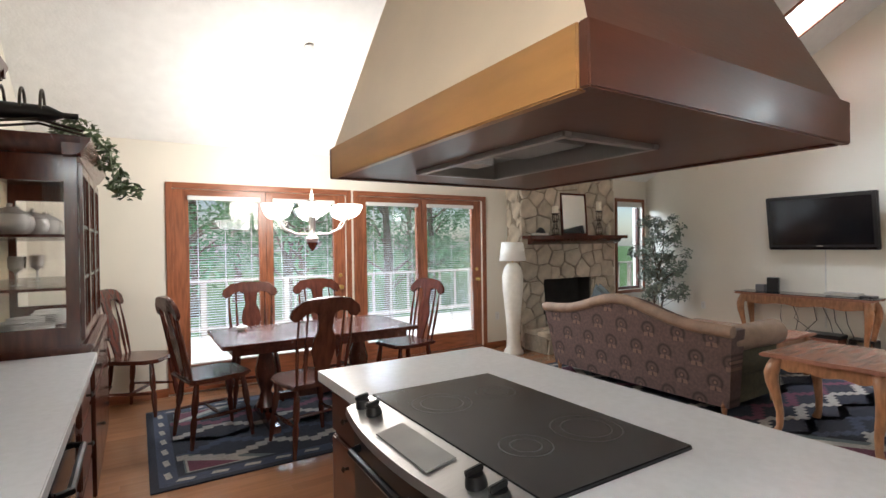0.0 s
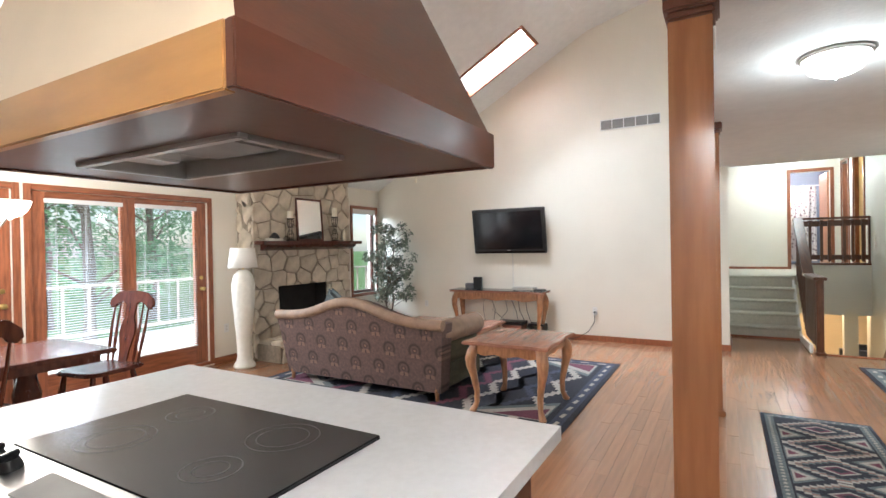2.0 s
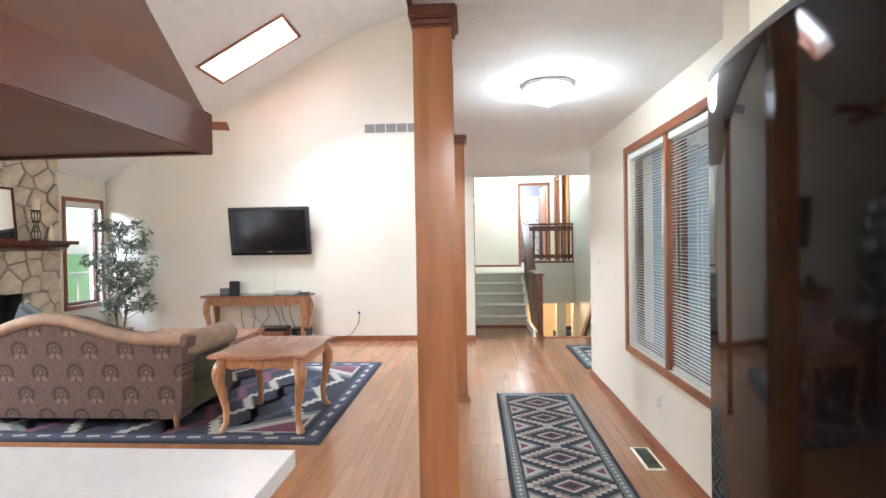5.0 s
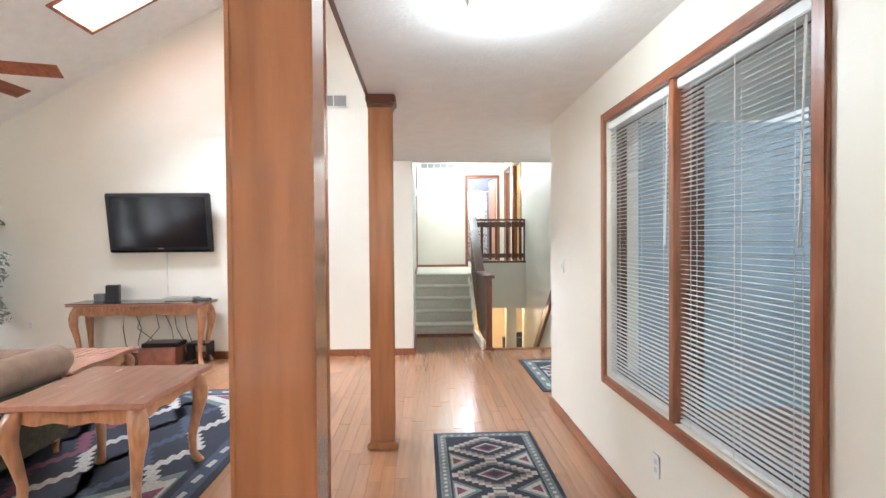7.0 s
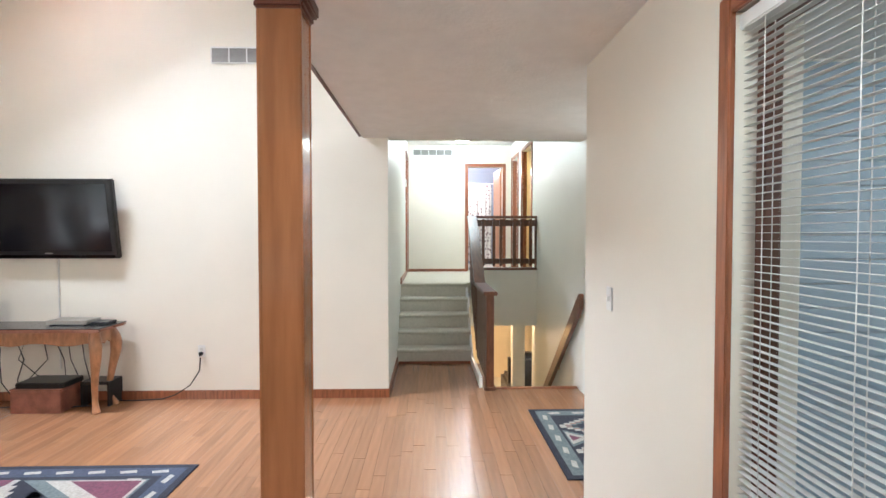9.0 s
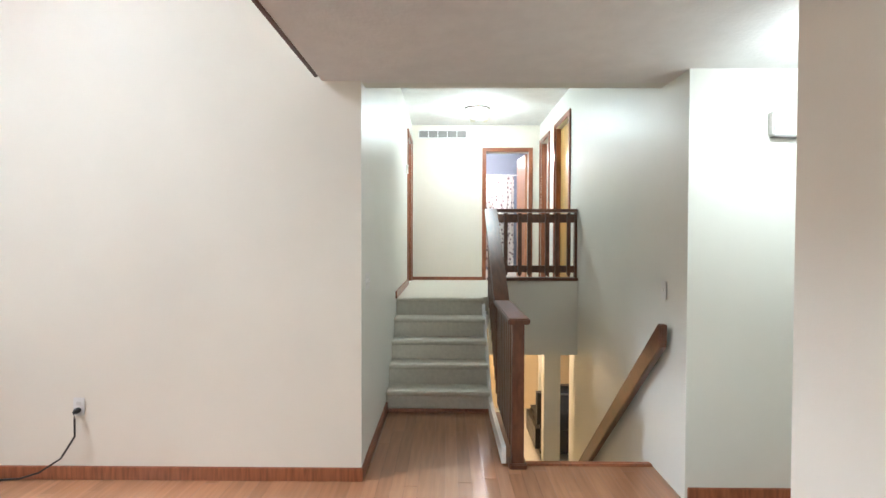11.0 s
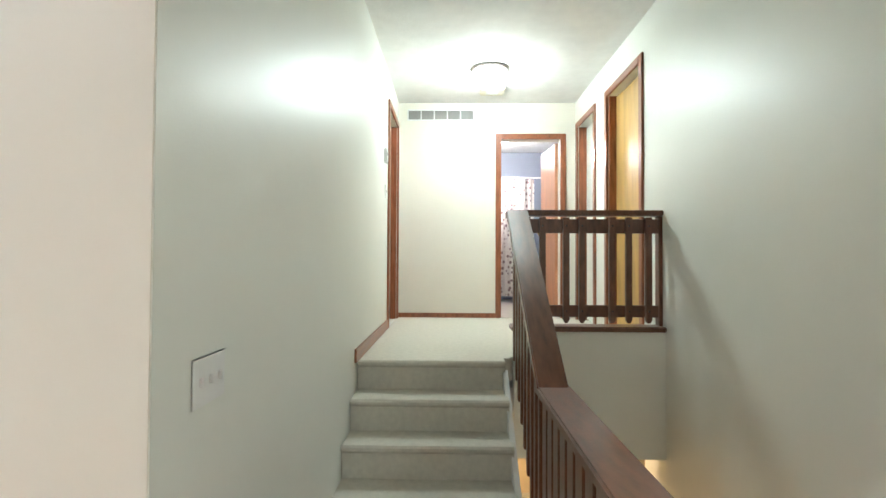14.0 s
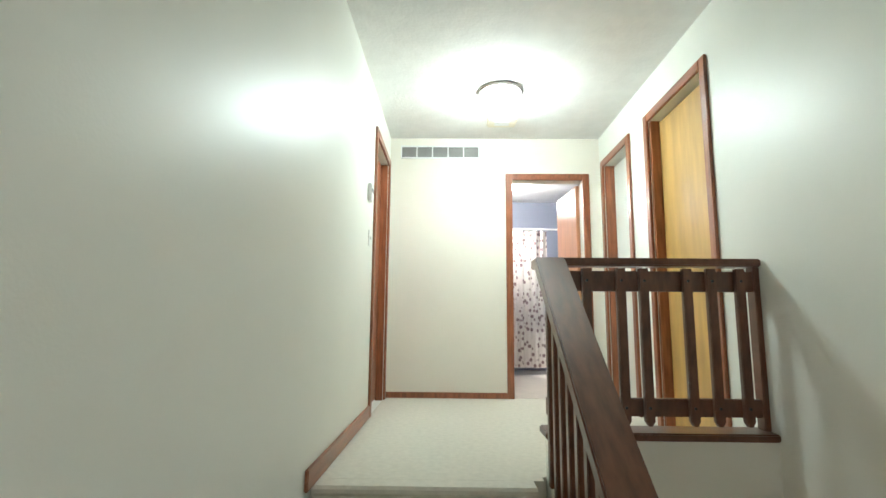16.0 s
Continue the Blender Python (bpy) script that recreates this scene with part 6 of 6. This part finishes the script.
def vent(at, w, h, n, rz, label):
    ob = thing("wall_vent", at, label, "vent", "wall vents", rz)
    # Grey of backing and slats is the shade inside the vent, put into colour.
    part("backing", box(-w / 2 + 0.01, w / 2 - 0.01, -0.003, 0.0, -h / 2 + 0.01, h / 2 - 0.01), "ventd", ob)
    part("frame_bar", box(-w / 2, w / 2, -0.012, 0, h / 2 - 0.014, h / 2, 0.003), "white", ob)
    part("frame_bar", box(-w / 2, w / 2, -0.012, 0, -h / 2, -h / 2 + 0.014, 0.003), "white", ob)
    for k in range(n + 1):
        u = -w / 2 + 0.006 + (w - 0.012) * k / n
        part("mullion", box(u - 0.006, u + 0.006, -0.012, -0.002, -h / 2 + 0.014, h / 2 - 0.014, 0.002), "white", ob)
    for k in range(7):
        z = -h / 2 + 0.02 + (h - 0.04) * k / 6
        part("slat", box(-w / 2 + 0.012, w / 2 - 0.012, -0.008, -0.004, z - 0.002, z + 0.002), "ventd", ob)
    return ob


vent((TVX, 1.60, 3.265), 0.84, 0.16, 5, -90, "long white return-air vent high on the cream wall")
vent((LEND, -0.10, 3.105), 0.73, 0.125, 5, -90, "white return-air vent above the landing")
fr = thing("floor_register", (4.13, -0.80, 0), "beige metal floor register in the oak floor", "register")
part("frame", box(-0.18, 0.18, -0.065, 0.065, 0, 0.006, 0.003), "candle", fr)
for k in range(14):
    x = -0.15 + 0.023 * k
    part("louvre", box(x - 0.008, x + 0.008, -0.045, 0.045, 0.006, 0.0085), "black", fr)

# refrigerator
fg = thing("refrigerator", (1.50, -0.215, 0), "glossy black two-door refrigerator with bowed doors", "refrigerator")
part("case", box(-0.43, 0.43, -0.66, -0.06, 0.02, 1.85, 0.008), "fridge", fg)


def door_bow(z0, z1, bevel):
    pts = [(-0.44, -0.055), (-0.438, -0.012)]
    pts += [(-0.43 + 0.86 * k / 28, 0.042 * (1 - abs(2 * k / 28 - 1) ** 2.4)) for k in range(29)]
    pts += [(0.438, -0.012), (0.44, -0.055)]
    return prism(pts, z1 - z0, Matrix.Translation((0, 0, z0)), bevel)


part("upper_door", door_bow(0.80, 1.865, 0.012), "fridge", fg)
part("lower_door", door_bow(0.05, 0.735, 0.012), "fridge", fg)
part("pull_recess", box(-0.425, 0.425, -0.05, -0.004, 0.736, 0.799), "black", fg, "dark recess between the doors")
part("top_edge", door_bow(1.868, 1.885, 0.006), "fridgeg", fg, "dark grey top trim")
lip = [(-0.42 + 0.84 * k / 20, 0.008 + 0.042 * (1 - abs(2 * k / 20 - 1) ** 2.4), 0.742 - 0.02 * math.sin(math.pi * k / 20)) for k in range(21)]
part("lower_handle", tube(lip, 0.013, 8), "fridge", fg)
part("hinge_cover", box(0.30, 0.42, -0.16, -0.06, 1.852, 1.90, 0.008), "fridgeg", fg)

# floor lamp
fl = thing("floor_lamp", (4.73, 5.72, 0), "tall white vase-shaped floor lamp with white shade", "floor lamp")
part("base", lathe([(0.125, 0), (0.135, 0.02), (0.125, 0.05), (0.10, 0.08), (0.085, 0.16), (0.09, 0.35), (0.115, 0.65), (0.138, 0.9), (0.14, 1.05), (0.115, 1.16), (0.075, 1.21), (0.05, 1.23), (0.01, 1.235)], 28), "lampw", fl)
part("neck", lathe([(0.012, 1.23), (0.012, 1.3), (0.006, 1.5)], 10), "brass", fl)
bm = bmesh.new()
n = 32
ra, rb = [], []
for k in range(n):
    a = 2 * math.pi * k / n
    ra.append(bm.verts.new((0.18 * math.cos(a), 0.18 * math.sin(a), 1.26)))
    rb.append(bm.verts.new((0.145 * math.cos(a), 0.145 * math.sin(a), 1.51)))
for k in range(n):
    bm.faces.new((ra[k], ra[(k + 1) % n], rb[(k + 1) % n], rb[k]))
sh = part("shade", bm, "shade", fl, "white linen shade")
sh.modifiers.new("thick", "SOLIDIFY").thickness = 0.003

# ficus in the corner
fc = thing("ficus_tree", (7.84, 5.70, 0), "artificial ficus tree in a dark pot in the corner", "plant")
part("pot", lathe([(0.12, 0), (0.16, 0.26), (0.165, 0.28), (0.145, 0.28), (0.13, 0.24), (0.002, 0.24)], 20), "basket", fc)
for k, (dx, dy) in enumerate(((-0.05, 0.02), (0.06, -0.03), (0.0, 0.06))):
    part("trunk", tube([(dx * 0.4, dy * 0.4, 0.2), (dx * 1.6, dy * 1.2, 0.55), (dx * 0.5, -dy, 0.95), (dx * 2, dy, 1.4), (dx * 2.2, dy * 1.4, 1.75)], [0.017, 0.016, 0.014, 0.010, 0.004], 8), "bark", fc)
bm = bmesh.new()
tw = bmesh.new()
rr = random.Random(11)
for k in range(82):
    a, z = rr.uniform(0, 6.28), rr.uniform(0.55, 1.88)
    rad = rr.uniform(0.08, 0.50) * (1.0 - max(0, z - 1.5) * 0.9)
    c = (min(rad * math.cos(a), 0.26), min(rad * math.sin(a) * 0.9, 0.36), z)
    add_tube(tw, [(0.2 * c[0], 0.2 * c[1], z - 0.16), (0.7 * c[0], 0.7 * c[1], z - 0.03), c], [0.005, 0.004, 0.002], 5)
    leafy(bm, c, (0.11, 0.11, 0.09), 34, 0.066, rr, 0.5)
part("branches", tw, "bark", fc)
part("foliage", bm, "leaf2", fc)

# ceiling fan
cf = thing("ceiling_fan", (5.2, 3.42, 2.66), "ceiling fan with red-brown blades on a long downrod", "ceiling fan")
part("motor", lathe([(0.02, -0.06), (0.09, -0.05), (0.11, 0.0), (0.10, 0.07), (0.04, 0.11), (0.015, 0.13)], 20), "brass", cf)
part("downrod", tube([(0, 0, 0.12), (0, 0, vault_z(3.42) - 2.66)], 0.012, 8), "brass", cf)
for k in range(5):
    a = math.degrees(math.atan2(-0.71, 0.19)) + 72 * k
    part("blade", box(0.14, 0.72, -0.065, 0.065, -0.005, 0.005, 0.004, pose(0, 0, 0.0, 0, 0, a) @ pose(0, 0, 0, -24)), "trimh", cf)
part("pull_cord", tube([(0.03, 0, -0.05), (0.03, 0, -0.40)], 0.004, 6), "cord", cf)
part("pull_knob", lathe([(0.004, -0.46), (0.014, -0.44), (0.012, -0.41), (0.004, -0.395)], 8, Matrix.Translation((0.03, 0, 0))), "candle", cf)

# ---- outdoors ----
bm = bmesh.new()
vs = [bm.verts.new(v) for v in ((-300, -300, -1.45), (300, -300, -1.45), (300, 300, -1.45), (-300, 300, -1.45))]
bm.faces.new(vs)
structure("ground", bm, "grass", "green lawn round the house")
dk = thing("deck", (0, 0, 0), "weathered wooden deck behind the house with a rail", "deck")
for k in range(24):
    part("board", box(-1.5, 13.0, 6.42 + 0.145 * k, 6.555 + 0.145 * k, -0.06, -0.02), "deck", dk)
part("frame", box(-1.5, 13.0, 6.42, 9.9, -0.2, -0.065), "deck", dk)
for k in range(11):
    x = -1.4 + 1.38 * k
    part("post", box(x - 0.045, x + 0.045, 9.75, 9.84, -1.45, 0.9, 0.004), "deck", dk)
part("rail", box(-1.5, 13.0, 9.72, 9.87, 0.9, 0.94, 0.004), "deck", dk)
part("lower_rail", box(-1.5, 13.0, 9.77, 9.82, 0.08, 0.14, 0.004), "deck", dk)
bal_me = finish(box(-0.018, 0.018, -0.018, 0.018, 0.14, 0.9), "baluster", M["deck"])
for k in range(37):
    o = new("baluster", bal_me)
    o.parent, o.location = dk, (-1.42 + 0.393 * k, 9.795, 0)


def tree(x, y, h, r, seed):
    rr_ = random.Random(seed)
    ob = thing("tree", (x, y, -1.45), "leafy green tree behind the house", "tree", "garden trees")
    part("trunk", tube([(0, 0, 0), (0.05, 0.02, h * 0.3), (-0.06, 0.05, h * 0.6), (0.0, 0.0, h * 0.9)], [0.16 * r / 2, 0.13 * r / 2, 0.09 * r / 2, 0.02], 10), "bark", ob)
    bm, lb = bmesh.new(), bmesh.new()
    for k in range(26):
        a, z = rr_.uniform(0, 6.28), h * rr_.uniform(0.25, 1.0)
        q = r * rr_.uniform(0.3, 1.0) * (1.15 - z / h * 0.6)
        c = (q * math.cos(a), q * math.sin(a), z)
        add_tube(lb, [(0, 0, z - h * 0.12), (c[0] * 0.6, c[1] * 0.6, z - 0.1), c], [0.05, 0.03, 0.01], 5)
        leafy(bm, c, (r * 0.34, r * 0.34, r * 0.26), 80, 0.24, rr_)
    part("limbs", lb, "bark", ob)
    part("crown", bm, "treeleaf", ob)


for k, (x, y, h, r) in enumerate(((-2.5, 15, 7, 2.4), (1.2, 17, 8, 2.6), (4.2, 15.5, 7.5, 2.3), (8.2, 17, 8, 2.7), (11, 30, 9, 3.2), (6.2, 21, 9, 3), (-0.5, 21, 9, 3), (20, 34, 9, 3.2), (28, 36, 9, 3.4),
                                   (-6, 19, 8, 3), (-3.5, 25, 9, 3.4), (2.5, 24, 9, 3.2), (9.5, 23, 9, 3.2), (13, 22, 8, 3), (15.5, 29, 9, 3.4), (5, 29, 10, 3.6), (-8, 28, 10, 3.6), (24, 29, 9, 3.4))):
    tree(x, y, h, r, 30 + k)
# garage wall with lap siding facing the front window
gw = thing("garage", (0, 0, 0), "neighbouring garage wing with blue-grey lap siding", "garage")
part("wall", box(0.0, 9.5, -5.2, -4.6, -1.45, 3.0), "siding", gw)
for k in range(17):
    part("siding_board", box(0.0, 9.5, -4.6, -4.575, -0.7 + 0.2 * k, -0.505 + 0.2 * k, 0.006, None), "siding", gw)
part("roof", box(-0.3, 9.8, -5.6, -4.3, 3.0, 3.1), "ventd", gw)
ew = thing("entry_siding", (0, 0, 0), "blue-grey lap siding on the entry wing", "siding")
for k in range(20):
    part("siding_board", box(6.02, 6.049, -3.15, -1.115, -0.12 + 0.13 * k, 0.006 + 0.13 * k, 0.005), "siding", ew)
pp = thing("porch_post", (4.55, -2.2, -0.12), "dark porch post outside the front window", "post")
part("shaft", box(-0.07, 0.07, -0.07, 0.07, 0, 2.9, 0.006), "iron", pp)
# Reach to y -3.9 is stretched to keep sun off the entry siding.
structure("porch_ceiling", box(0.0, 6.04, -3.9, -1.115, 2.7, 2.8), "hood", "brown porch ceiling under the eave")
structure("porch_floor", box(0.0, 6.04, -2.6, -1.12, -1.45, -0.12), "deck", "porch floor")

# ---- floor strips ----
rnd = random.Random(5)
lengths = (0.55, 0.8, 1.05, 1.3)
plank_mesh = {}
for L in lengths:
    for v in range(2):
        plank_mesh[L, v] = finish(box(0, L - 0.0012, 0, 0.0818, -0.012, 0, 0.0012), "plank", M["oak"])
rest = bmesh.new()
count = 0
row = 0
y = -2.99
while y < BACK - 0.05:
    for xa, xb in (((WEST, 8.495),) if y < -0.66 or y > ST_N - 0.085 else ((WEST, 9.515),)):
        x = xa - rnd.uniform(0, 0.5)
        while x < xb:
            L = rnd.choice(lengths)
            a, b = max(x, xa), min(x + L, xb)
            if b - a > 0.03 and not (y < -0.95 and a < 6.0):
                if 2.2 < a and -0.9 < y < 1.3 and count < 300 and a == x and b == x + L:
                    p = new("plank", plank_mesh[L, rnd.randrange(2)])
                    p.parent, p.location = floor, (x, y, 0)
                    count += 1
                else:
                    vs = [rest.verts.new(c) for c in ((a, y, 0), (b - 0.0012, y, 0), (b - 0.0012, y + 0.0818, 0), (a, y + 0.0818, 0))]
                    rest.faces.new(vs)
            x += L
    y += 0.083
me = finish(rest, "planks", M["oakr"])
ob = new("planks", me)
ob.parent = floor
ob["kind"] = "stuff"
